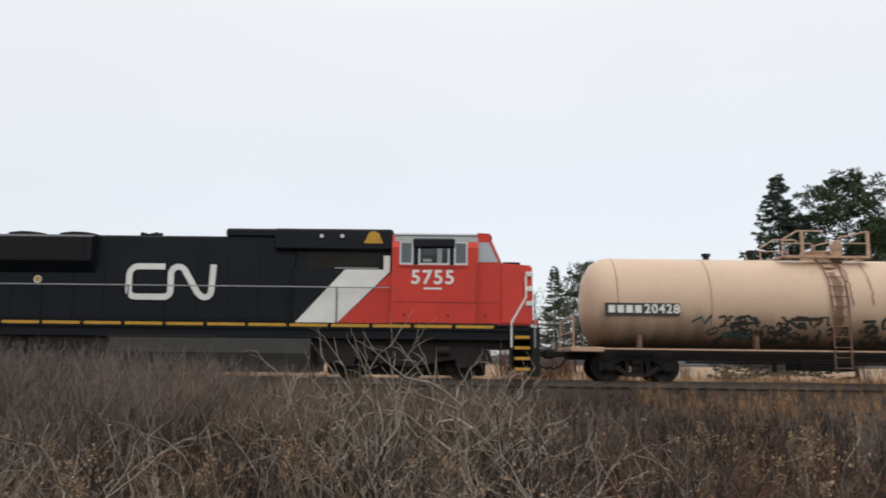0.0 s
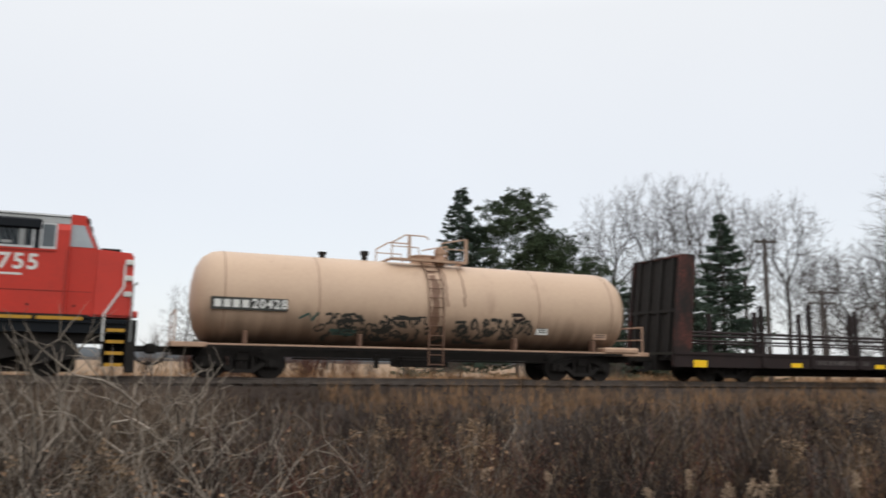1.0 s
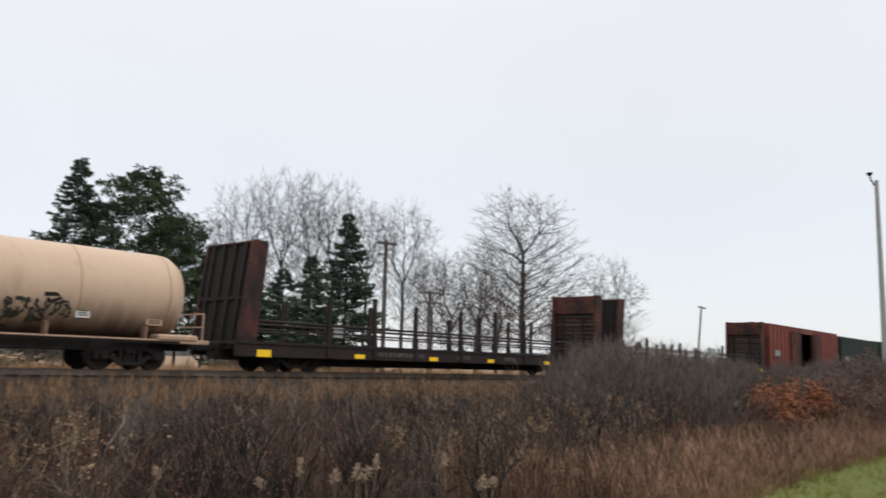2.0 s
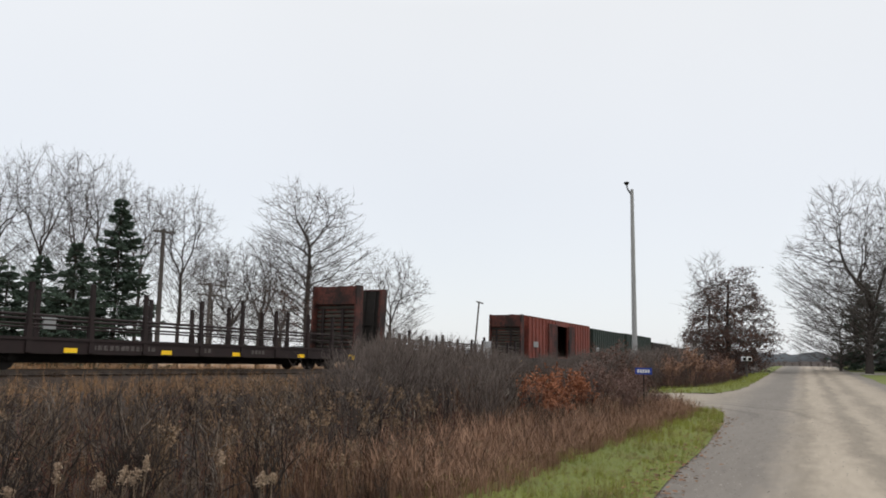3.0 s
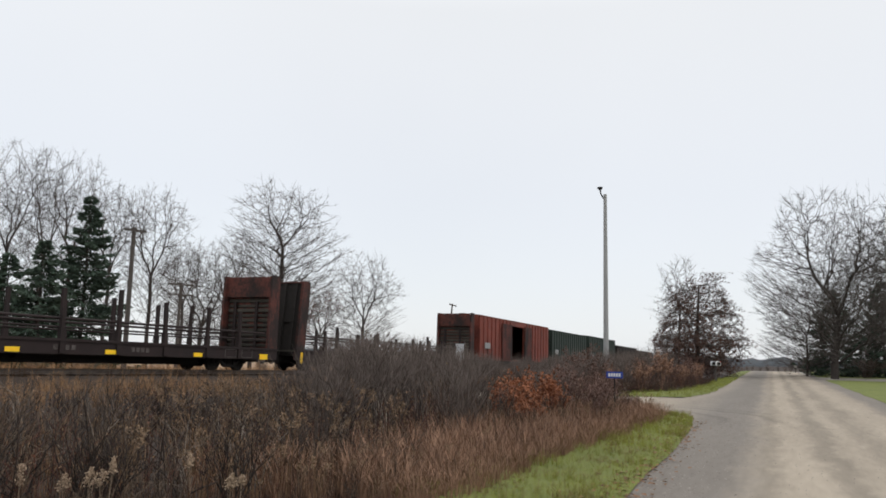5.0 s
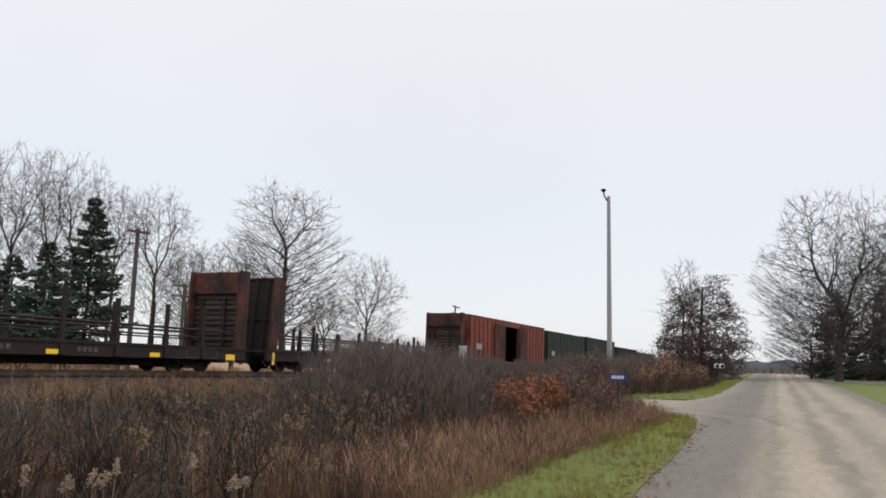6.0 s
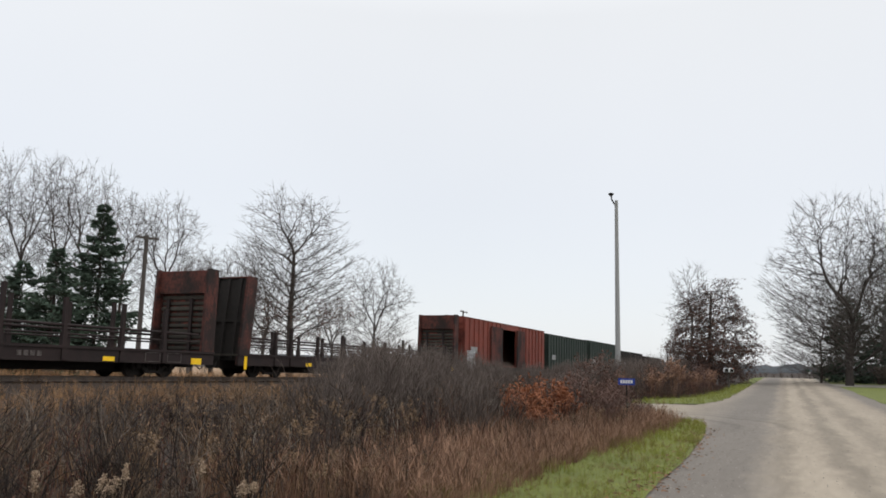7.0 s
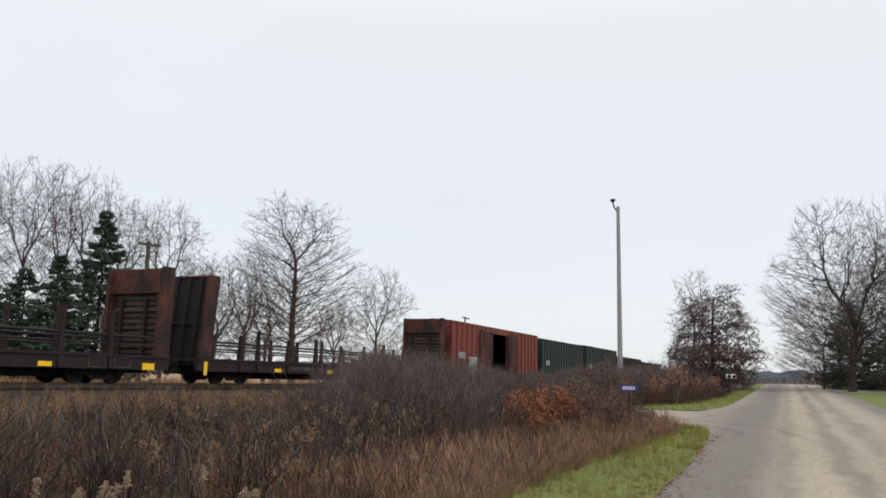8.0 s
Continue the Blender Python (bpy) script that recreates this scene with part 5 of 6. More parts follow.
def shrub(rg, stems=9, r=0.011, spread=0.55, forks=3, leaves=0):
    """A many-stemmed bare bush, 1 m tall and about 1 m wide; grown by forking."""
    t = Tubes()

    def go(p, d, length, rad, depth):
        d = d / np.linalg.norm(d)
        mid = p + d * length * 0.5 + np.array([rg.gauss(0, 0.02), rg.gauss(0, 0.02), 0])
        q = mid + (d + np.array([rg.gauss(0, 0.15), rg.gauss(0, 0.15), 0.12])) * length * 0.5
        if depth == 0:
            t.tip(p, q, rad * 1.1)
        elif depth == 1:
            t.seg(p, q, rad, rad * 0.68)
        else:
            t.seg(p, mid, rad, rad * 0.85)
            t.seg(mid, q, rad * 0.85, rad * 0.68)
        for k in range(leaves if depth <= 1 else 0):
            b = p + (q - p) * rg.random()
            t.blade(b, (rg.uniform(-1, 1), rg.uniform(-1, 1), rg.uniform(-0.8, 0.5)), 0.02, 0.06, rg)
        if depth:
            for k in range(rg.choice((2, 2, 3))):
                n = d + np.array([rg.gauss(0, 0.42), rg.gauss(0, 0.42), rg.uniform(-0.05, 0.35)])
                go(q if k < 2 else mid, n, length * rg.uniform(0.62, 0.86), rad * 0.64, depth - 1)
    for k in range(stems):
        a = rg.uniform(0, 6.28)
        o = rg.uniform(0, 0.12)
        go(np.array([math.cos(a) * o, math.sin(a) * o, 0]), np.array([math.cos(a) * spread * rg.random(), math.sin(a) * spread * rg.random(), 1]), rg.uniform(0.28, 0.4), r, forks)
    return t.arrays()


RG = random.Random(11)


def polar(az, d):
    return d * math.sin(radians(az)), d * math.cos(radians(az))


WEEDS = []
for k in range(10):
    tb, _ = weed(RG)
    WEEDS.append(tb.arrays())
HEADS = [heads(RG) for k in range(6)]
TUFTS = [tuft(RG) for k in range(8)]
SHRUBS = [shrub(RG) for k in range(6)]
TANGLES = [shrub(RG, stems=3, r=0.010, spread=1.0, forks=3) for k in range(8)]
CROOKED = [crooked(RG) for k in range(14)]


def lump(x, y, s):
    return noise.noise((x * s, y * s, 4.2))


def field_edge(x):
    """Where the weeds begin, seen from the road."""
    return float(verge_outer(x)) + 0.15 * lump(x, 0, 1.5)


def field_places(n, x0, x1, y0, y1, h0, h1, wide, kinds, seed, keep=None, near=False):
    rg, out = random.Random(seed), []
    while len(out) < n:
        x = rg.uniform(x0, x1)
        y = y0 + (y1 - y0) * (rg.random() ** (1.5 if near else 1.0))
        if y < field_edge(x) + 0.1 or (23.3 < x < 33 and y < 11.5 + 0.25 * (x - 29)) or y > 22.2 and y < 28.4:
            continue
        if keep and not keep(x, y, rg):
            continue
        h = rg.uniform(h0, h1) * (1 + 0.3 * lump(x, y, 0.5))
        z = land(x, y) - 0.02
        rise = y - field_edge(x)
        h *= min(1.0, 0.34 + 0.22 * rise + 0.1 * rg.random())
        if y > 14.5 and x > 3:
            h *= 0.5
        if y < 23:
            h = min(h, max(0.25, 1.33 - 0.034 * math.hypot(x * 0.45, y) - z + rg.gauss(0, 0.05)))
        out.append((x, y, z, rg.uniform(0, 6.28), h * wide * rg.uniform(0.8, 1.2), h, rg.randrange(kinds)))
    return out


scatter("dead_weeds", WEEDS, field_places(4300, -26, 70, 3.2, 22, 0.7, 1.35, 1.1, 10, 1, near=True), M_STEM, "dense grey-brown dead weed stalks filling the field", "weeds")
scatter("branched_weeds", TANGLES, field_places(320, -26, 60, 3.2, 20, 0.75, 1.35, 0.8, 8, 7, near=True), M_TANGLE, "tangled branching dead weeds", "weeds")
scatter("crooked_weeds", CROOKED, field_places(560, -26, 9, 3.6, 18, 0.7, 1.4, 0.9, 14, 17, keep=lambda x, y, rg: rg.random() < 0.55 + 0.9 * lump(x, y, 0.3), near=True), M_TANGLE, "sprawling light brown dead branches among the weeds", "weeds")
scatter("grey_crooked_weeds", CROOKED, field_places(620, 2, 46, 3.6, 18, 0.7, 1.4, 0.9, 14, 18, near=True), M_GREYTWIG, "sprawling grey-brown dead branches among the weeds", "weeds")
scatter("pale_branched_weeds", CROOKED, field_places(70, -16, 16, 5, 15, 0.9, 1.4, 0.8, 14, 8, keep=lambda x, y, rg: rg.random() < (0.9 if x < 2 else 0.3), near=True), M_SILVER, "pale bleached branching weeds", "weeds")
scatter("bleached_twigs", CROOKED, field_places(120, -10, 1.5, 5.5, 11, 0.9, 1.5, 0.9, 14, 19, near=True), M_SILVER, "pale bleached crooked twigs in front of the locomotive", "weeds")
scatter("russet_weeds", WEEDS, field_places(3100, -20, 62, 3.2, 14, 0.5, 1.0, 1.1, 10, 2, keep=lambda x, y, rg: rg.random() < 0.1 + 1.3 * lump(x, y, 0.22) + (0.2 if x < 5 else 0) + (0.75 if y < field_edge(x) + 3.5 and x > 4 else 0), near=True),
        M_STEMRED, "russet dead weed stalks near the road", "weeds")
scatter("dry_grass", TUFTS, field_places(6800, -26, 64, 3.2, 21.5, 0.3, 0.75, 1.0, 8, 3, keep=lambda x, y, rg: rg.random() < 0.45 + 1.0 * lump(x, y, 0.3) + (0.5 if y < field_edge(x) + 1.0 else 0), near=True),
        M_STRAW, "tangled straw-brown dead grass among the weeds", "grass")
scatter("seed_heads", HEADS, field_places(620, -24, 40, 3.4, 18, 0.85, 1.3, 1.0, 6, 4, keep=lambda x, y, rg: rg.random() < 0.12 + 1.7 * lump(x + 40, y, 0.3), near=True), M_FLUFF, "fluffy tan seed heads on dead goldenrod", "weeds")
rows = []
for az, d, tall in ((41.0, 6.3, 0.62), (42.6, 6.0, 0.70), (43.8, 6.3, 0.74), (43.3, 6.6, 0.60), (48.9, 6.5, 0.74), (51.5, 6.1, 0.62), (52.2, 6.3, 0.60), (38.5, 6.6, 0.66), (36.0, 6.1, 0.6), (29.0, 6.4, 0.66), (24.5, 6.8, 0.62)):
    x, y = polar(az, d)
    z = land(x, y) - 0.02
    rows.append((x, y, z, RG.uniform(0, 6.28), 0.6, tall - z, RG.randrange(6)))
M_CREAM = mat("cream seed fluff", (0.44, 0.33, 0.235), (0.22, 0.155, 0.105), rough=1.0, island=0.3, scale=3, fine=30, bump=0)
scatter("cream_seed_heads", [heads(RG, 0.84, 0.04, 60) for k in range(6)], rows, M_CREAM, "cream fluffy seed heads standing at the edge of the weeds", "weeds")
# Near-black twig colour stands in for shade in the gaps between weeds.
M_DARKTWIG = mat("twigs dark as shaded gaps", (0.034, 0.024, 0.018), (0.012, 0.009, 0.008), rough=0.95, island=0.5, scale=0.3, fine=6, bump=0)
scatter("dark_brush", SHRUBS, field_places(170, -22, 30, 4.5, 16, 0.8, 1.35, 0.9, 6, 14, keep=lambda x, y, rg: rg.random() < 0.3 + 1.6 * lump(x - 20, y, 0.35), near=True), M_DARKTWIG, "tangled brush coloured dark for the shaded gaps between paler weeds", "shrubs")
scatter("tan_grass_clumps", TUFTS, field_places(800, -24, 30, 4, 21, 0.6, 1.15, 1.0, 8, 15, keep=lambda x, y, rg: rg.random() < 2.2 * lump(x + 7, y - 12, 0.4), near=True), M_TANGRASS, "clumps of tan dead grass standing in the field", "grass")
LEAFY = []
for k in range(6):
    tb = Tubes()
    for j in range(12):
        a, o, z = RG.uniform(0, 6.28), RG.uniform(0, 0.3), RG.uniform(0.35, 1.0)
        tb.blade((math.cos(a) * o, math.sin(a) * o, z), (RG.uniform(-1, 1), RG.uniform(-1, 1), RG.uniform(-1, 0.5)), 0.012, 0.04, RG)
    LEAFY.append(tb.arrays())
scatter("withered_leaves", LEAFY, field_places(1700, -24, 45, 3.3, 18, 0.7, 1.25, 1.0, 6, 9, keep=lambda x, y, rg: rg.random() < 0.35 + lump(x, y + 30, 0.35), near=True), M_CURL, "curled tan leaves clinging to the weeds", "leaves")
scatter("russet_leaves", LEAFY, field_places(500, -24, 45, 3.3, 16, 0.6, 1.1, 1.0, 6, 10, keep=lambda x, y, rg: rg.random() < 0.3 + 1.2 * lump(x, y - 30, 0.25), near=True), M_OAKLEAF, "curled orange-brown leaves clinging to the weeds", "leaves")
rows = []
for i in range(2300):
    x = RG.uniform(7.0, 22.5)
    rise = abs(RG.gauss(0, 1.2))
    y = field_edge(x) + rise - 0.3
    h = RG.uniform(0.18, 0.5) + 0.14 * min(rise, 1.8)
    rows.append((x, y, land(x, y) - 0.02, RG.uniform(0, 6.28), h * 1.2, h, RG.randrange(8)))
scatter("fringe_grass", TUFTS, rows, M_RUSSETGRASS, "russet and tan dead grass fringing the mown verge", "grass")
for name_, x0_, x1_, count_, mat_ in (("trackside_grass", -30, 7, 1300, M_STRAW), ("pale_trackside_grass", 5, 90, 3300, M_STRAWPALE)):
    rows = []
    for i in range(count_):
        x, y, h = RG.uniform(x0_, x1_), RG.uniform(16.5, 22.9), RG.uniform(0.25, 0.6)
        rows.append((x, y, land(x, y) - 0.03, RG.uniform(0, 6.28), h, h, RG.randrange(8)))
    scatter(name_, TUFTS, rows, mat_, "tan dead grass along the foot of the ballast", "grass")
rows = []
for i in range(3200):
    x, y = RG.uniform(-22, 85), RG.uniform(22.5, 24.0)
    h = RG.uniform(0.12, 0.5) * (1.3 if lump(x, y, 0.4) > 0 else 0.7)
    rows.append((x, y, float(rail_z(x)) - 0.78 + min(max((y - 22.7) / 1.05, 0), 1) * 0.48, RG.uniform(0, 6.28), h * 1.2, h, RG.randrange(8)))
scatter("ballast_weeds", TUFTS, rows, M_STRAW, "dry grass growing through the ballast edge", "grass")
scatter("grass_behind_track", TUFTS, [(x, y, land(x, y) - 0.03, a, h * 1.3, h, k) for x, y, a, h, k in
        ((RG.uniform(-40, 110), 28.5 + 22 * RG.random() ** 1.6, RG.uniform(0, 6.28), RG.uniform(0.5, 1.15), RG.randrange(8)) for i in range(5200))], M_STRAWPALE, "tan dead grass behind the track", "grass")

# thicket of bare shrubs between field and track
rows = []
rg = random.Random(21)
while len(rows) < 280:
    x, y = rg.uniform(9, 62), rg.uniform(5, 20)
    az = math.degrees(math.atan2(x, y))
    if not 54 < az < 82 or (23.0 < x < 33.4 and y < 11.5 + 0.25 * (x - 29)) or y < field_edge(x) + 1.2:
        continue
    d = math.hypot(x, y)
    el = np.interp(az, (54, 57, 60.5, 65.5, 71, 75.5, 79, 82), (-1.8, 1.0, 2.3, 1.5, 0.3, 0.8, 1.2, 1.2))
    top = EYE + d * math.tan(radians(el)) + rg.gauss(0, 0.12) - (0.35 if rg.random() < 0.5 else 0)
    z = land(x, y)
    h = min(max(top - z, 0.6), 2.9) * (0.6 if d < 11 else 1.0)
    rows.append((x, y, z - 0.02, rg.uniform(0, 6.28), h * 0.75, h / 1.12, rg.randrange(6)))
scatter("bare_thicket", SHRUBS, rows, M_THICKET, "dense thicket of bare grey-brown shrubs before the track", "shrubs")
rows = []
for i in range(170):
    x, y = rg.uniform(-17, -2.5), rg.uniform(8, 21)
    az = math.degrees(math.atan2(x, y))
    h = EYE + math.hypot(x, y) * math.tan(radians(float(np.interp(az, (-32, -27, -18, -8, 0), (2.3, 1.9, 1.1, 0.3, -1.2))))) + rg.uniform(-0.45, 0.12) - land(x, y)
    rows.append((x, y, land(x, y) - 0.02, rg.uniform(0, 6.28), h * 0.8, h / 1.1, rg.randrange(6)))
scatter("bare_brush", SHRUBS, rows, M_THICKET, "bare brown brush in the weeds before the locomotive", "shrubs")
rows = []
for i in range(60):                                      # the brush goes on, lower, in front of the cab and the first wheels
    az, d = rg.uniform(-24, 5), rg.uniform(9, 17)
    x, y = polar(az, d)
    h = EYE + d * math.tan(radians(float(np.interp(az, (-24, -15, -8, 0, 5), (1.0, 0.2, -0.3, -0.9, -1.5))))) + rg.uniform(-0.25, 0.1) - land(x, y)
    rows.append((x, y, land(x, y) - 0.02, rg.uniform(0, 6.28), h * 0.8, h / 1.1, rg.randrange(6)))
scatter("low_bare_brush", SHRUBS, rows, M_TANGLE, "low bare brown brush hiding the rails", "shrubs")
rows = []
for i in range(60):
    x, y = rg.uniform(-30, 110), rg.uniform(36, 60)
    h = rg.uniform(1.2, 3.2)
    rows.append((x, y, land(x, y) - 0.02, rg.uniform(0, 6.28), h * 0.8, h / 1.1, rg.randrange(6)))
red = []
for i in range(26):
    x, y = polar(rg.uniform(2, 15), rg.uniform(33, 44))
    h = rg.uniform(1.6, 2.8)
    red.append((x, y, land(x, y) - 0.02, rg.uniform(0, 6.28), h * 0.8, h / 1.1, rg.randrange(6)))
scatter("reddish_brush", SHRUBS, red, M_STEMRED, "reddish bare brush behind the coupling", "shrubs")
scatter("brush_behind_track", SHRUBS, rows, M_THICKET, "bare brown brush behind the track", "shrubs")


def gnarled(rg, stems=4, r=0.0185):
    """Sprawling dead branches, crooked and bleached, about 1 m tall."""
    t = Tubes()

    def go(p, d, length, rad, depth):
        d = d / np.linalg.norm(d)
        for k in range(3):
            d = d + np.array([rg.gauss(0, 0.34), rg.gauss(0, 0.34), rg.gauss(0.02, 0.26)])
            d /= np.linalg.norm(d)
            q = p + d * length / 3
            if depth == 0 and k == 2:
                t.tip(p, q, rad)
            else:
                t.seg(p, q, rad, rad * 0.88)
            p, rad = q, rad * 0.88
            if depth and (k or rg.random() < 0.5):
                for j in range(1):
                    n = d + np.array([rg.gauss(0, 0.75), rg.gauss(0, 0.75), rg.uniform(-0.1, 0.55)])
                    go(p, n, length * rg.uniform(0.5, 0.8), rad * 0.7, depth - 1)
    for k in range(stems):
        a = rg.uniform(0, 6.28)
        go(np.zeros(3), np.array([math.cos(a) * 0.5, math.sin(a) * 0.5, 1.0]), rg.uniform(0.5, 0.62), r, 3)
    v, f = t.arrays()
    return v / np.array([1, 1, np.percentile(v[:, 2], 99)]), f


def bush(name, x, y, h, material, label, seed, wide=0.8, **kw):
    v, f = shrub(random.Random(seed), **kw)
    v = v * np.array([h * wide, h * wide, h / 1.1])
    ob = new(name, raw(name, v, f, material))
    ob.matrix_basis = pose(x, y, land(x, y) - 0.03)
    return tagged(ob, label, "shrub")


for k, (x, y, h) in enumerate(((-1.5, 9.4, 2.15), (-0.65, 8.8, 2.3), (0.15, 9.0, 2.2), (-0.2, 7.6, 1.7), (-1.2, 7.4, 1.5), (-2.3, 9.8, 1.75), (0.75, 9.6, 1.9), (-2.0, 7.0, 1.3))):
    v, f = gnarled(random.Random(400 + k))
    ob = new("silver_shrub", raw("silver_shrub", v * np.array([h * 0.8, h * 0.8, h]), f, M_TANGLE if k in (3, 4, 7) else M_SILVER))
    ob.matrix_basis = pose(x, y, land(x, y) - 0.03)
    tagged(ob, "gnarled silvery dead shrub standing over the weeds", "shrub", "silver shrubs")
for k, (x, y, h) in enumerate(((16.6, 5.3, 1.4), (17.3, 4.9, 1.35), (15.9, 5.7, 1.2), (18.0, 5.5, 1.4), (15.4, 4.9, 1.0), (-3.1, 11.5, 1.05), (-3.7, 12.2, 1.1), (-2.5, 12.4, 0.95))):
    tagged(bush("orange_leaved_shrub", x, y, h, M_ORANGE, "low shrub with orange-brown dry leaves", 60 + k, 0.85, stems=8, forks=3, leaves=4), group="orange shrubs")
for k, (x, y, h) in enumerate(((17.6, 4.0, 1.1), (18.8, 4.4, 1.3), (19.8, 4.6, 1.45), (20.2, 5.4, 1.5), (19.2, 5.2, 1.5), (21.2, 4.5, 1.3), (22.2, 4.9, 1.3), (22.7, 6.0, 1.4), (20.9, 3.9, 0.8), (22.3, 4.0, 0.6))):
    tagged(bush("dark_red_shrub", x, y, h, M_REDTWIG, "dense purplish brown bare shrub by the drive", 80 + k, 0.7, stems=14, forks=3, leaves=1), group="reddish shrubs")
for k in range(16):
    x = 35 + k * 2.0 + rg.uniform(-1, 1)
    y = verge_outer(x) + 0.9 + rg.uniform(0, 2.6)
    tagged(bush("russet_shrub", x, y, rg.uniform(1.3, 2.2), M_TANLEAF if k % 3 else M_REDTWIG, "tan-leaved roadside shrub past the drive", 100 + k, 0.85, stems=9, forks=3, leaves=3), group="roadside shrubs")

# turf blades on the verge
rows = []
while len(rows) < 5200:
    x = rg.uniform(4.5, 23.6)
    a, b = verge_inner(x), verge_outer(x) + 0.5
    if b <= a:
        continue
    y = rg.uniform(a, b)
    rows.append((x, y, land(x, y), rg.uniform(0, 6.28), rg.uniform(0.12, 0.22), rg.uniform(0.06, 0.17) * (1.5 if lump(x, y, 1.1) > 0.1 else 0.8), rg.randrange(8)))
dry = [r for i, r in enumerate(rows) if i % 2 and lump(r[0] + 9, r[1], 1.3) + 0.5 * (r[1] - verge_inner(r[0])) / max(verge_outer(r[0]) - verge_inner(r[0]), 0.4) > 0.28]
for i in range(1500):
    x = 32.3 + 34 * rg.random() ** 1.4
    y = rg.uniform(verge_inner(x) - 0.05, verge_outer(x) + 0.3)
    rows.append((x, y, land(x, y), rg.uniform(0, 6.28), rg.uniform(0.2, 0.4), rg.uniform(0.08, 0.24), rg.randrange(8)))
scatter("verge_dry_blades", TUFTS, [(r[0] + 0.06, r[1], r[2], r[3] + 1, r[4], r[5] * 1.25, r[6]) for r in dry], M_TANGRASS, "withered tan blades among the verge grass", "grass")
scatter("verge_grass_blades", TUFTS, rows, M_BLADE, "short green grass blades on the verge", "grass")


# ---- trees ----
def branching(seed, height, radius, start=0.2, trunk_top=0.6, r0=0.26, n=620, rise=0.55, low=0.42, hang=0.0, twigs=4, leaf=None, leaf_n=0):
    """A crown that fills a rounded, uneven outline: boughs leave the trunk and fork again and again until each reaches its own twig end.
    trunk_top: how far up the trunk stays one stem; rise: how steeply boughs climb; low: height of the crown's widest part."""
    rg, rn = random.Random(seed), np.random.default_rng(seed)
    limbs, fine, lv = Tubes(), Tubes(), Tubes()
    z0 = height * start
    d = rn.normal(size=(n, 3))
    d /= np.linalg.norm(d, axis=1, keepdims=True)
    lobes = np.array([1 + 0.34 * noise.noise((q[0] * 1.9 + seed, q[1] * 1.9, q[2] * 1.9)) for q in d])
    rr = 1.06 * rn.random(n) ** (1 / 3.0) * lobes
    zc = z0 + (height - z0) * low
    ends = np.stack([d[:, 0] * radius * rr, d[:, 1] * radius * rr, np.where(d[:, 2] > 0, zc + d[:, 2] * rr * (height - zc), zc + d[:, 2] * rr * (zc - z0))], 1)
    ends[:, 2] = np.minimum(ends[:, 2], height * 1.03)
    lean = rn.normal(0, 0.02, 2)

    def stem(z):
        return np.array([lean[0] * z + 0.12 * math.sin(z * 0.7 + seed), lean[1] * z + 0.12 * math.cos(z * 0.6 + seed), z])

    top = height * trunk_top
    knots = np.linspace(z0, top, 9)
    far = np.hypot(ends[:, 0], ends[:, 1])
    which = np.clip(np.searchsorted(knots, ends[:, 2] - rise * far), 0, 8)
    zs = [-0.3] + list(knots)
    for i in range(9):
        left = max(np.sum(which >= i), 1) / n
        ra = r0 * (1.25 if i == 0 else (max(np.sum(which >= i - 1), 1) / n) ** 0.5)
        limbs.seg(stem(zs[i]), stem(zs[i + 1]), ra, r0 * left ** 0.5)

    def twig(p, q):
        fine.tip(p, q, 0.015)
        way = q - p
        span = max(np.linalg.norm(way), 1e-3)
        for k in range(twigs):
            b = p + way * rg.uniform(0.25, 0.95)
            e = b + (way / span * rg.uniform(0.3, 0.9) + np.array([rg.gauss(0, 0.42), rg.gauss(0, 0.42), rg.gauss(0.12 - hang, 0.3)])) * rg.uniform(0.4, 0.95)
            fine.tip(b, e, 0.0125)
            for j in range(leaf_n):
                c = b + (e - b) * rg.random() + np.array([rg.gauss(0, 0.1), rg.gauss(0, 0.1), rg.gauss(0, 0.1)])
                if leaf is None or leaf(c, rg):
                    lv.blade(c, (rg.uniform(-1, 1), rg.uniform(-1, 1), rg.uniform(-1, 0.2)), 0.055, 0.15, rg)

    def grow(p, pts, r_in):
        m = len(pts)
        c = pts.mean(0)
        way = c - p
        span = np.linalg.norm(way)
        if m <= 4:
            node = p + way * 0.35
            if m > 1:
                fine.seg(p, node, min(r_in, 0.02), 0.016)
            else:
                node = p
            for q in pts:
                bend = (node + q) / 2 + rn.normal(0, 0.03, 3) * span
                fine.seg(node, bend, 0.015, 0.012)
                twig(bend, q)
            return
        node = p + way * (0.40 if m > 16 else 0.5) + rn.normal(0, 0.03, 3) * span
        node[2] -= hang * 0.05 * span
        r = max(0.016, r0 * 1.05 * (m / n) ** 0.5)
        mid = (p + node) / 2 + rn.normal(0, 0.02, 3) * span
        mid[2] += 0.03 * span
        store = limbs if r > 0.03 else fine
        store.seg(p, mid, min(r_in, r * 1.25), r)
        store.seg(mid, node, r, r * 0.9)
        rel = pts - node
        rel = rel / np.maximum(np.linalg.norm(rel, axis=1, keepdims=True), 1e-6)
        rel = rel - rel.mean(0)
        axis = np.linalg.svd(rel, full_matrices=False)[2][0] if m > 3 else rn.normal(size=3)
        order = np.argsort(rel @ axis)
        k = min(max(int(m * rg.uniform(0.3, 0.7)), 1), m - 1)
        grow(node, pts[order[:k]], r)
        grow(node, pts[order[k:]], r)

    for i in range(9):
        pts = ends[which == i]
        if not len(pts):
            continue
        a = np.arctan2(pts[:, 1], pts[:, 0]) + rg.uniform(0, 6.28)
        k = 3 if len(pts) > 30 else 2 if len(pts) > 8 else 1
        part_ = (np.mod(a, 2 * math.pi) / (2 * math.pi) * k).astype(int)
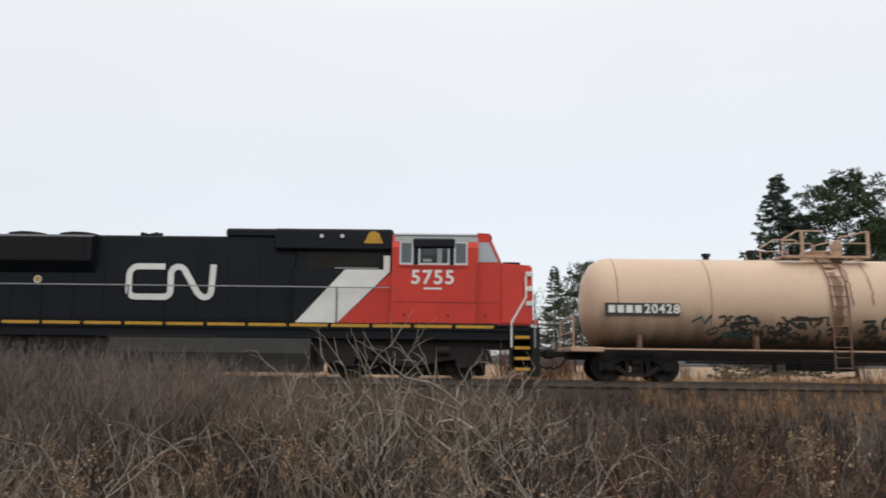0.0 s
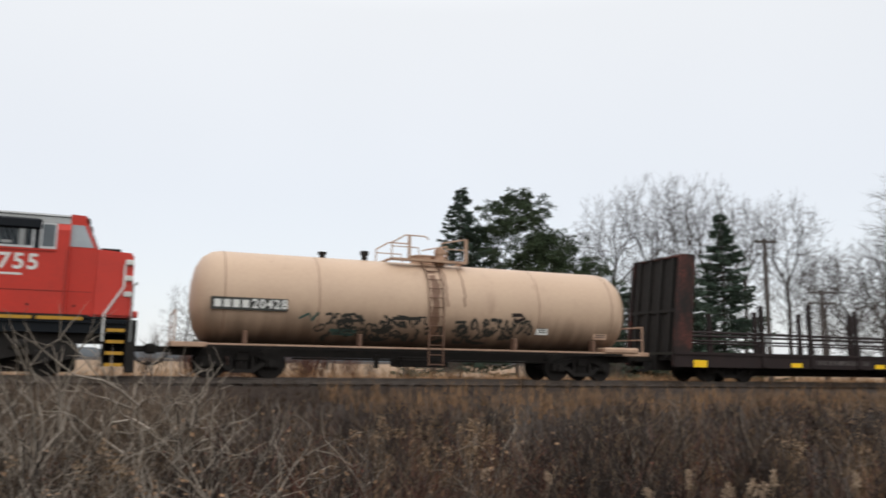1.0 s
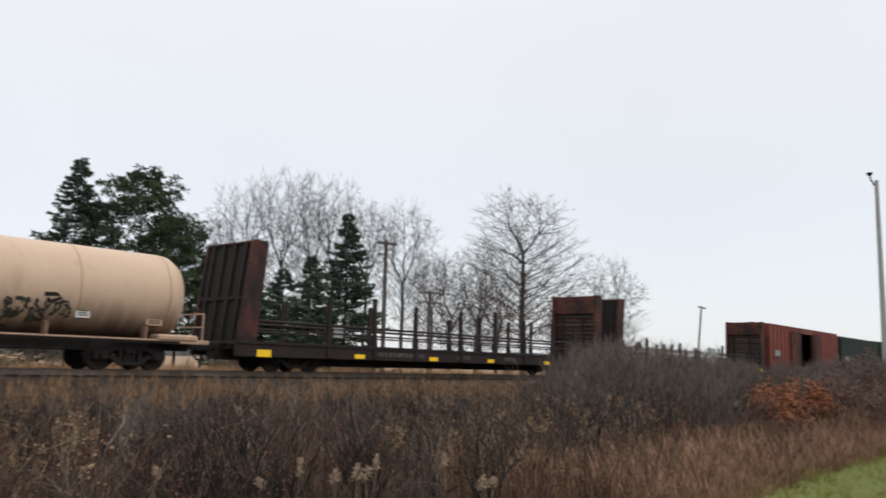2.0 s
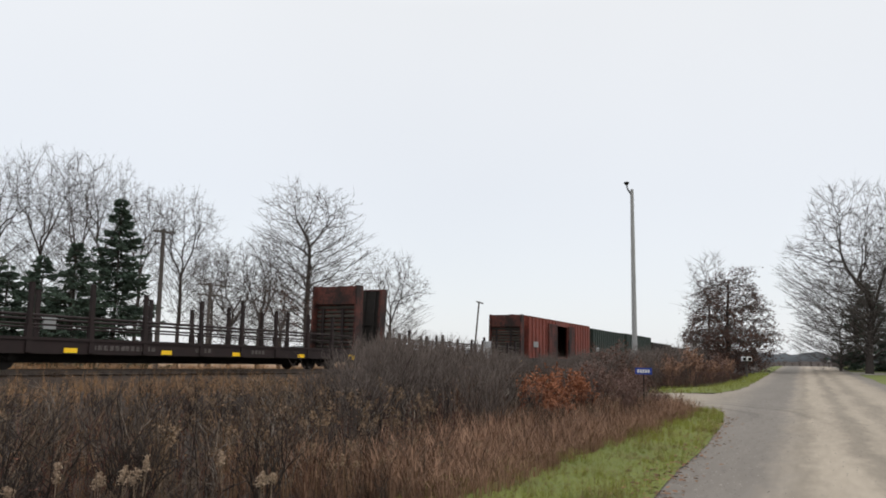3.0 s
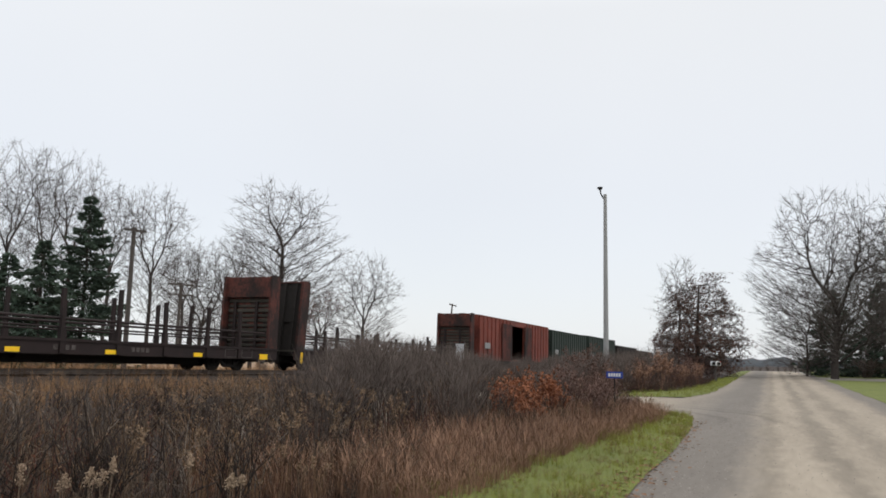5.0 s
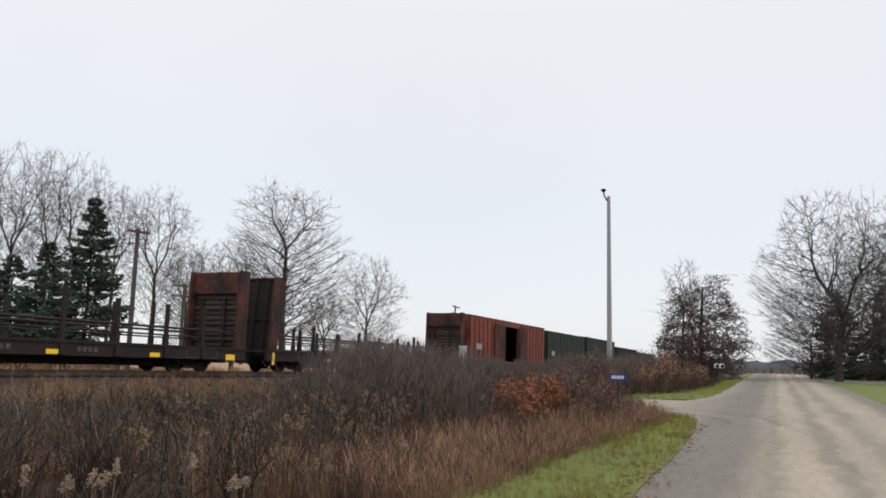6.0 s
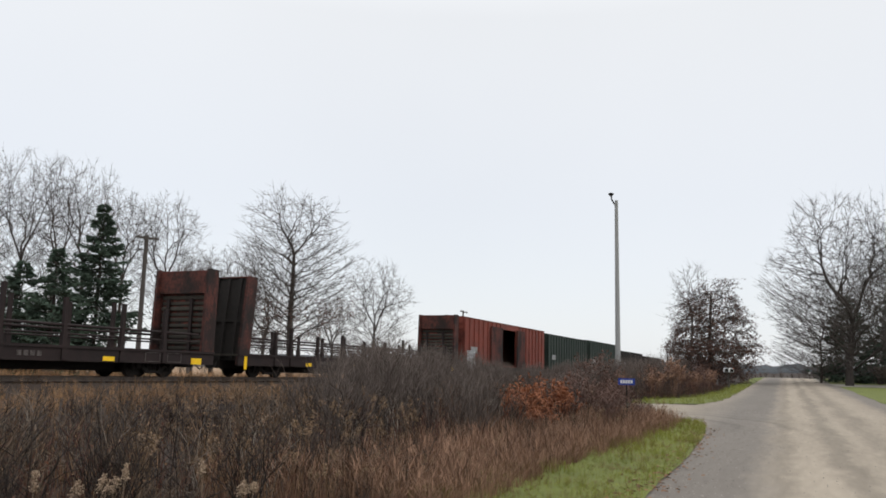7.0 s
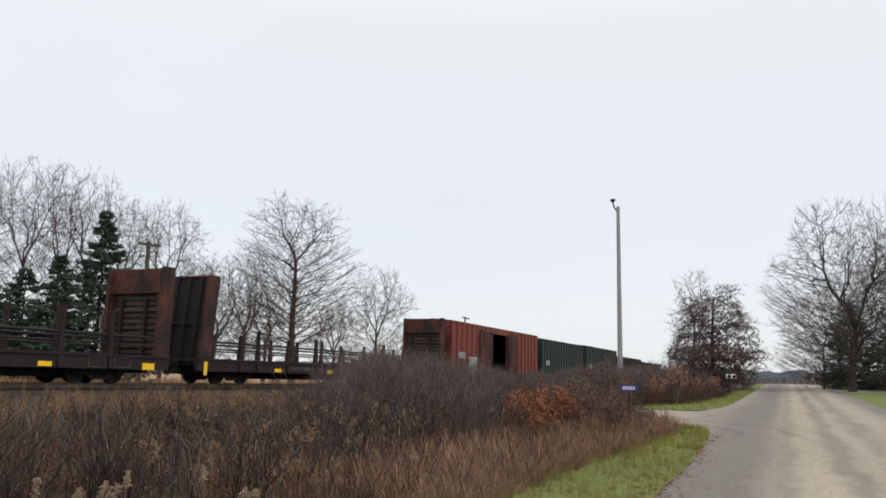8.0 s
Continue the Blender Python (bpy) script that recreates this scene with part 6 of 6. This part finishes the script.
        for j in range(k):
            if np.any(part_ == j):
                grow(stem(knots[i]), pts[part_ == j], r0)
    return [t.arrays() for t in (limbs, fine, lv)]


def bare_tree(az, d, el, radius, seed, label, leafmat=None, name="bare_tree", group="bare trees", **shape):
    x, y = polar(az, d)
    z = land(x, y)
    h = EYE + d * math.tan(radians(el)) - z
    tr = thing(name, pose(x, y, z), label, "tree", group)
    limbs, twigs, lv = branching(seed, h, radius, **shape)
    for nm, arr, mt in (("trunk", limbs, M_BARK), ("crown", twigs, M_TWIG), ("leaves", lv, leafmat)):
        if len(arr[1]):
            ob = new(nm, raw(nm, arr[0], arr[1], mt))
            ob.parent = tr
    return tr


for k, (az, d, el, rad) in enumerate(((3.4, 108, 4.8, 3.6), (6.2, 104, 5.4, 3.6), (8.8, 106, 5.0, 3.4), (11.6, 110, 5.6, 3.8))):
    bare_tree(az, d, el, rad, 260 + k, "low leafless tree far behind the railway", start=0.08, r0=0.18, n=400)
GREY = "tall leafless tree with a fine grey crown"
for k, (az, d, el, rad) in enumerate(((31.4, 92, 9.6, 4.0), (34.0, 88, 12.2, 4.6), (36.6, 90, 13.0, 4.8), (40.2, 88, 12.7, 5.0), (42.6, 96, 11.2, 4.4), (45.4, 90, 11.2, 4.4), (47.6, 102, 7.4, 4.2), (38.4, 100, 12.3, 4.6))):
    bare_tree(az, d, el, rad, 200 + k, GREY, start=0.22, trunk_top=0.5, r0=0.24, n=820, rise=1.1, low=0.6, twigs=4)
for k, (az, d, el, rad) in enumerate(((48.9, 82, 7.4, 4.6), (50.9, 84, 8.0, 4.4), (52.4, 92, 6.4, 4.4), (57.2, 104, 4.6, 4.0))):
    bare_tree(az, d, el, rad, 230 + k, "broad leafless tree behind the railway", start=0.14, trunk_top=0.35, r0=0.26, n=700, rise=0.7, low=0.5)
bare_tree(54.3, 70, 12.1, 5.5, 241, "oak with a broad bare crown and a few brown leaves", M_OAKLEAF, "oak_tree", "", start=0.2, trunk_top=0.66, r0=0.34, n=1700, rise=0.75, low=0.46,
          leaf_n=2, leaf=lambda c, g: c[2] < 7.5 and g.random() < (0.6 if c[0] > 0.5 else 0.1))
bare_tree(60.3, 84, 7.3, 3.9, 242, "small round-crowned leafless tree", start=0.14, trunk_top=0.4, r0=0.2, n=800, rise=0.8, low=0.55)
bare_tree(84.2, 72, 6.0, 3.6, 243, "oak by the road keeping its dark russet leaves", M_REDLEAF, "russet_oak", "", start=0.04, trunk_top=0.9, r0=0.22, rise=0.0, low=0.38, hang=0.6, n=1500, leaf_n=4,
          leaf=lambda c, g: g.random() < (0.95 if c[0] > -0.6 else 0.6) - 0.05 * c[2])
bare_tree(82.9, 76, 6.9, 2.3, 244, "slender leafless tree beside the russet oak", start=0.12, trunk_top=0.6, r0=0.14, n=400)
LAWN = "large leafless tree with a dense domed crown beside the road"
bare_tree(92.7, 74, 10.9, 6.5, 245, LAWN, None, "lawn_tree", "lawn trees", start=0.08, trunk_top=0.34, r0=0.36, n=2300, rise=0.85, low=0.5)
bare_tree(97.4, 77, 10.5, 6.6, 246, LAWN, None, "lawn_tree", "lawn trees", start=0.08, trunk_top=0.34, r0=0.36, n=2300, rise=0.85, low=0.5)
bare_tree(90.9, 84, 5.8, 4.0, 247, "smaller dense leafless tree under the large ones", M_REDLEAF, "lawn_tree", "lawn trees", start=0.03, trunk_top=0.4, r0=0.16, n=1100)
bare_tree(101.0, 84, 9.5, 5.4, 248, LAWN, None, "lawn_tree", "lawn trees", start=0.1, trunk_top=0.4, r0=0.3, n=1100)
bare_tree(95.0, 92, 7.6, 5.6, 249, "dense leafless tree behind the lawn trees", None, "lawn_tree", "lawn trees", start=0.04, trunk_top=0.4, r0=0.24, n=1500)


def conifer(az, d, el, base_r, seed, label, material=None, name="spruce_tree", bare=0.05, cone=1.0, dense=1.0):
    """A conifer of layered boughs, each fringed with small sprays of needles; cone=0 gives a rounded pine with needle clumps."""
    x, y = polar(az, d)
    z = land(x, y)
    h = EYE + d * math.tan(radians(el)) - z
    rg, rn = random.Random(seed), np.random.default_rng(seed)
    tr = thing(name, pose(x, y, z, 0, 0, rg.uniform(0, 360)), label, "tree", "conifers")
    t = Tubes()
    t.seg((0, 0, -0.3), (0, 0, h * 0.5), 0.2, 0.12)
    t.seg((0, 0, h * 0.5), (0, 0, h * 0.99), 0.12, 0.01)
    at, way, wide, long_ = [], [], [], []
    zz = h * bare + 0.3
    while zz < h * 0.99:
        f = (zz - h * bare) / (h * (1 - bare))
        reach = base_r * ((1 - f) ** 0.9 if cone else math.sqrt(max(0.02, 1 - (2 * f - 0.85) ** 2 * 0.75)) * (1 if f < 0.9 else 0.7))
        for k in range(rg.randint(6, 8)):
            a, l = rg.uniform(0, 6.28), reach * rg.uniform(0.55, 1.12) + 0.12
            p = np.array([0, 0, zz + rg.uniform(-0.12, 0.12)])
            dv = np.array([math.cos(a), math.sin(a), rg.uniform(-0.28, -0.02) if cone else rg.uniform(-0.1, 0.6)])
            sd = np.array([-math.sin(a), math.cos(a), 0.0])
            m = int((8 + l * 22) * dense)
            u = rn.random(m) ** (0.75 if cone else 0.5)
            t.seg(p, p + dv * l * 0.92 + np.array([0, 0, 0.1 * l]), 0.03 * (1 - f) + 0.008, 0.005)
            if cone:
                off = rn.uniform(-1, 1, m) * 0.30 * l * (1.1 - u)
                b = p + np.outer(0.1 + 0.9 * u, dv * l) + np.outer(off, sd)
                b[:, 2] += 0.16 * l * u ** 3 - 0.25 * np.abs(off) + rn.normal(0, 0.05, m)
                w = np.outer(np.ones(m), dv * 0.8) + np.outer(np.sign(off) * rn.uniform(0.2, 0.9, m), sd) + rn.normal(0, 0.2, (m, 3))
                w[:, 2] += -0.18
                size = rn.uniform(0.22, 0.46, m)
            else:
                clump = rn.integers(0, max(2, int(l * 1.6)), m)
                cen = rn.normal(0, 0.22, (max(2, int(l * 1.6)), 3)) * np.array([1, 1, 0.6])
                fr = 0.35 + 0.65 * (rn.random(len(cen)) ** 0.6)
                b = p + np.outer(fr[clump], dv * l) + cen[clump] * (0.5 + 0.25 * l)
                w = rn.normal(0, 1, (m, 3)) * np.array([1, 1, 0.6]) + np.array([0, 0, 0.35]) + dv * 0.3
                b = b + w * 0.10
                size = rn.uniform(0.22, 0.42, m)
            at.append(b), way.append(w), wide.append(size * rn.uniform(0.13, 0.2, m)), long_.append(size)
        zz += rg.uniform(0.26, 0.42)
    at, way, wide, long_ = np.concatenate(at), np.concatenate(way), np.concatenate(wide)[:, None], np.concatenate(long_)[:, None]
    way /= np.linalg.norm(way, axis=1, keepdims=True)
    s = np.cross(way, rn.normal(size=way.shape))
    s /= np.maximum(np.linalg.norm(s, axis=1, keepdims=True), 1e-6)
    mid, end = at + way * long_ * 0.45, at + way * long_
    v = np.stack([at, mid + s * wide, end, mid - s * wide], 1).reshape(-1, 3)
    i = np.arange(len(at))[:, None] * 4
    for nm, arr, mt in (("trunk", t.arrays(), M_BARK), ("crown", (v, np.concatenate([i + np.array([[0, 1, 2]]), i + np.array([[0, 2, 3]])])), material or M_NEEDLE)):
        ob = new(nm, raw(nm, arr[0], arr[1], mt))
        ob.parent = tr
    return tr


SPR = "dark green spruce with drooping layered branches"
conifer(22.8, 76, 12.8, 6.6, 301, SPR, dense=1.5)
conifer(26.9, 79, 12.0, 5.0, 302, "rounded dark green pine", M_PINE, "pine_tree", 0.12, 0.0, 1.7)
conifer(29.6, 82, 9.0, 4.0, 303, "rounded dark green pine", M_PINE, "pine_tree", 0.1, 0.0, 1.0)
conifer(32.4, 84, 7.2, 3.4, 304, "rounded dark green pine", M_PINE, "pine_tree", 0.1, 0.0, 1.0)
conifer(7.4, 112, 7.0, 3.6, 305, "thin ragged pine far behind the railway", M_PINE, "pine_tree", 0.15, 1.0, 1.0)
conifer(9.8, 115, 7.1, 3.8, 306, "thin ragged pine far behind the railway", M_PINE, "pine_tree", 0.15, 0.0, 1.0)
conifer(5.0, 118, 5.6, 3.2, 307, "thin ragged pine far behind the railway", M_PINE, "pine_tree", 0.15, 1.0, 0.6)
conifer(13.2, 125, 6.2, 3.6, 308, "thin ragged pine far behind the railway", M_PINE, "pine_tree", 0.15, 0.0, 0.6)
conifer(41.3, 66, 10.3, 4.5, 309, SPR, dense=1.5)
conifer(38.7, 62, 7.0, 4.0, 310, SPR, dense=1.5)
conifer(36.8, 64, 6.0, 4.2, 311, SPR, dense=1.5)
conifer(34.8, 66, 5.4, 4.2, 312, SPR, dense=1.5)
conifer(92.6, 87, 5.0, 4.4, 313, "dark evergreen under the lawn trees", M_NEEDLE, "spruce_tree", 0.0, 1.0, 1.2)
conifer(95.4, 89, 5.4, 4.8, 314, "dark evergreen under the lawn trees", M_NEEDLE, "spruce_tree", 0.0, 1.0, 1.2)

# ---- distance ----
# Distance haze is put into the woods' pale blue-grey colour.
M_FARWOOD = mat("far woods tinted with haze", (0.155, 0.165, 0.175), (0.11, 0.12, 0.13), rough=1.0, scale=0.02, fine=0.3, bump=0)
rgf = random.Random(9)
fv, ff = [], []
for i in range(520):
    az = -60 + i * 0.4
    x, y = polar(az, 640)
    h = 6 + 2 * noise.noise((az * 0.08, 1, 2)) + 2 * noise.noise((az * 0.9, 5, 2)) + rgf.uniform(-0.6, 0.6)
    z = land(x, y) - 1
    fv += [(x, y, z), (x, y, z + 1 + max(h, 2)), (x * 1.05, y * 1.05, z + 1 + max(h, 2) * 0.6)]
    if i:
        b = 3 * i
        ff += [(b - 3, b, b + 1, b - 2), (b - 2, b + 1, b + 2, b - 1)]
tagged(new("far_woods", raw("far_woods", fv, ff, M_FARWOOD, True)), "line of far woods on the horizon, tinted blue-grey for haze", "backdrop", kind="structure")
rows = []
for i in range(40):
    az, d = rgf.uniform(84, 92), rgf.uniform(120, 230)
    x, y = polar(az, d)
    h = rgf.uniform(2.5, 5.5) * (0.3 if 86.0 < az < 89.8 else 1)
    rows.append((x, y, land(x, y), rgf.uniform(0, 6.28), h * 0.9, h / 1.1, rgf.randrange(6)))
scatter("far_brush", SHRUBS, rows, M_THICKET, "grey leafless brush where the road dips away", "shrubs")


# ---- poles, boxes, signs ----
def t_pole(az, d, el, arm, name, label, lean=0.0, double=False, group="line poles"):
    x, y = polar(az, d)
    z = land(x, y)
    h = EYE + d * math.tan(radians(el)) - z
    po = thing(name, pose(x, y, z, 0, lean, -20), label, "utility pole", group)
    bm = bmesh.new()
    bm_rod(bm, (0, 0, -0.3), (0, 0, h), 0.14, 10, 0.1)
    part("shaft", bm, M_POLE, po)
    for k in range(2 if double else 1):
        zz = h - 0.18 - 0.75 * k
        part("crossarm", boxes((-arm / 2, arm / 2, -0.16, -0.06, zz - 0.06, zz + 0.06)), M_POLE, po, "wooden crossarm")
        for s in (-0.46, -0.28, 0.28, 0.46):
            part("insulator", rods(((s * arm, -0.11, zz + 0.05), (s * arm, -0.11, zz + 0.17), 0.035), seg=6), M_GREY, po)
    return po


t_pole(44.1, 44, 8.3, 1.25, "line_pole", "old wooden line pole with one crossarm behind the track")
t_pole(47.4, 62, 4.7, 2.1, "line_pole", "low wooden line pole with two crossarms", double=True)
t_pole(66.3, 105, 3.9, 1.4, "line_pole", "leaning far line pole", lean=7)
t_pole(81.2, 170, 1.75, 2.0, "line_pole", "far line pole beyond the train", double=False)

px, py = polar(77.84, 56)
pz = float(ground_z(px, py))
ph = EYE + 56 * math.tan(radians(11.86)) - pz
lamp = thing("yard_light_pole", pose(px, py, pz, 0, 0, 0), "tall pale grey pole with a small bracket light", "light pole")
bm = bmesh.new()
bm_rod(bm, (0, 0, -0.3), (0, 0, ph), 0.2, 14, 0.12)
part("shaft", bm, M_POLEGREY, lamp, "pale grey shaft")
bm = bmesh.new()
bm_path(bm, [(0, 0.08, ph - 0.35), (-0.05, 0.3, ph + 0.05), (-0.05, 0.36, ph + 0.4)], 0.05)
part("bracket", bm, M_DARK, lamp)
bm = rods(((-0.05, 0.36, ph + 0.36), (-0.05, 0.36, ph + 0.56), 0.13), ((-0.05, 0.36, ph + 0.46), (-0.05, 0.36, ph + 0.52), 0.2), seg=12)
part("lamp_head", bm, M_DARK, lamp, "small dark lamp head")

# trackside relay box
bx, by = polar(67.35, 45)
cab = thing("relay_box", pose(bx, by, 0.42, 0, 0, 20), "small pale grey trackside relay box on a post", "relay box")
part("cabinet", boxes((-0.28, 0.28, -0.2, 0.2, 0.75, 1.75), bevel=0.02), M_GALV, cab)
part("lid", boxes((-0.31, 0.31, -0.23, 0.23, 1.75, 1.81), bevel=0.01), M_GALV, cab)
part("door", boxes((-0.24, 0.24, -0.215, -0.2, 0.8, 1.7)), M_GALV, cab)
part("post", rods(((0, 0, -0.8), (0, 0, 0.76), 0.06)), M_DARK, cab)

# blue marker sign by the drive
M_BLUE = mat("blue sign enamel", (0.02, 0.05, 0.30), (0.015, 0.04, 0.24), rough=0.4, bump=0.0)
sg = thing("marker_sign", pose(19.75, 4.05, float(ground_z(19.75, 4.05)), 0, 0, -78), "small blue marker sign with white bars on a thin post", "sign")
part("post", rods(((0, 0.02, -0.3), (0, 0.02, 1.2), 0.018), seg=6), M_DARK, sg)
part("plate", boxes((-0.2, 0.2, -0.012, 0.0, 1.06, 1.22)), M_BLUE, sg, "blue enamel plate")
for k in range(5):
    part("bar", boxes((-0.15 + k * 0.062, -0.105 + k * 0.062, -0.017, -0.012, 1.1, 1.18)), M_WHITE, sg)


def mailbox(x, y, turn, label, double, post):
    mb = thing("mailbox", pose(x, y, land(x, y), 0, 0, turn), label, "mailbox", "mailboxes")
    part("post", boxes((-0.05, 0.05, -0.05, 0.05, -0.3, post)), M_POLE, mb, "wooden post")
    part("shelf", boxes((-0.3, 0.3, -0.12, 0.12, post, post + 0.03)), M_POLE, mb)
    for i, s in enumerate((-0.16, 0.16) if double else (0.0,)):
        bm = bmesh.new()
        w = 0.13
        out = [(s - w, post + 0.03), (s - w, post + 0.2)] + [(s + w * math.cos(a), post + 0.2 + 0.11 * math.sin(a)) for a in np.linspace(math.pi * 0.85, math.pi * 0.15, 6)] + [(s + w, post + 0.2), (s + w, post + 0.03)]
        bm_prism(bm, out, "y", -0.26, 0.26)
        box_ = part("box", bm, M_WHITE if not double or i else M_GALV, mb, "rounded metal box")
        part("door", boxes((s - 0.1, s + 0.1, -0.27, -0.262, post + 0.05, post + 0.25)), M_DARK if double else M_WHITE, box_)
    part("flag", boxes((0.3 if double else 0.14, 0.315 if double else 0.155, -0.1, 0.0, post + 0.1, post + 0.32)), M_RED, mb)


mailbox(55.5, 4.65, -75, "pair of metal mailboxes on a wooden post by the verge", True, 1.08)
mailbox(88.0, -3.6, -95, "white mailbox on a post beside the lawn", False, 1.2)
mailbox(104.0, -0.4, -95, "pale far mailbox at the bend", False, 0.6)

# clipped shrub on the lawn
v, f = shrub(random.Random(5), stems=26, forks=3, leaves=3, spread=1.1)
ob = new("lawn_shrub", raw("lawn_shrub", v * np.array([2.6, 2.6, 1.9]), f, M_THICKET))
sx, sy = polar(94.3, 84)
ob.matrix_basis = pose(sx, sy, land(sx, sy) - 0.05)
tagged(ob, "dense grey rounded shrub on the lawn", "shrub")


# ---- what moves ----
def motions():
    times = [i * 0.25 for i in range(33)]
    for ob, x in CARS:
        walk(ob, [(t, on_track(x + rolled(t))) for t in (0, 1, 2, 3, 4, 5, 6, 7, 8)])
    for ob, x, r in WHEELS:
        walk(ob, [(t, pose(x, 0, r, 0, math.degrees(rolled(t) / r), 0)) for t in times])


motions()
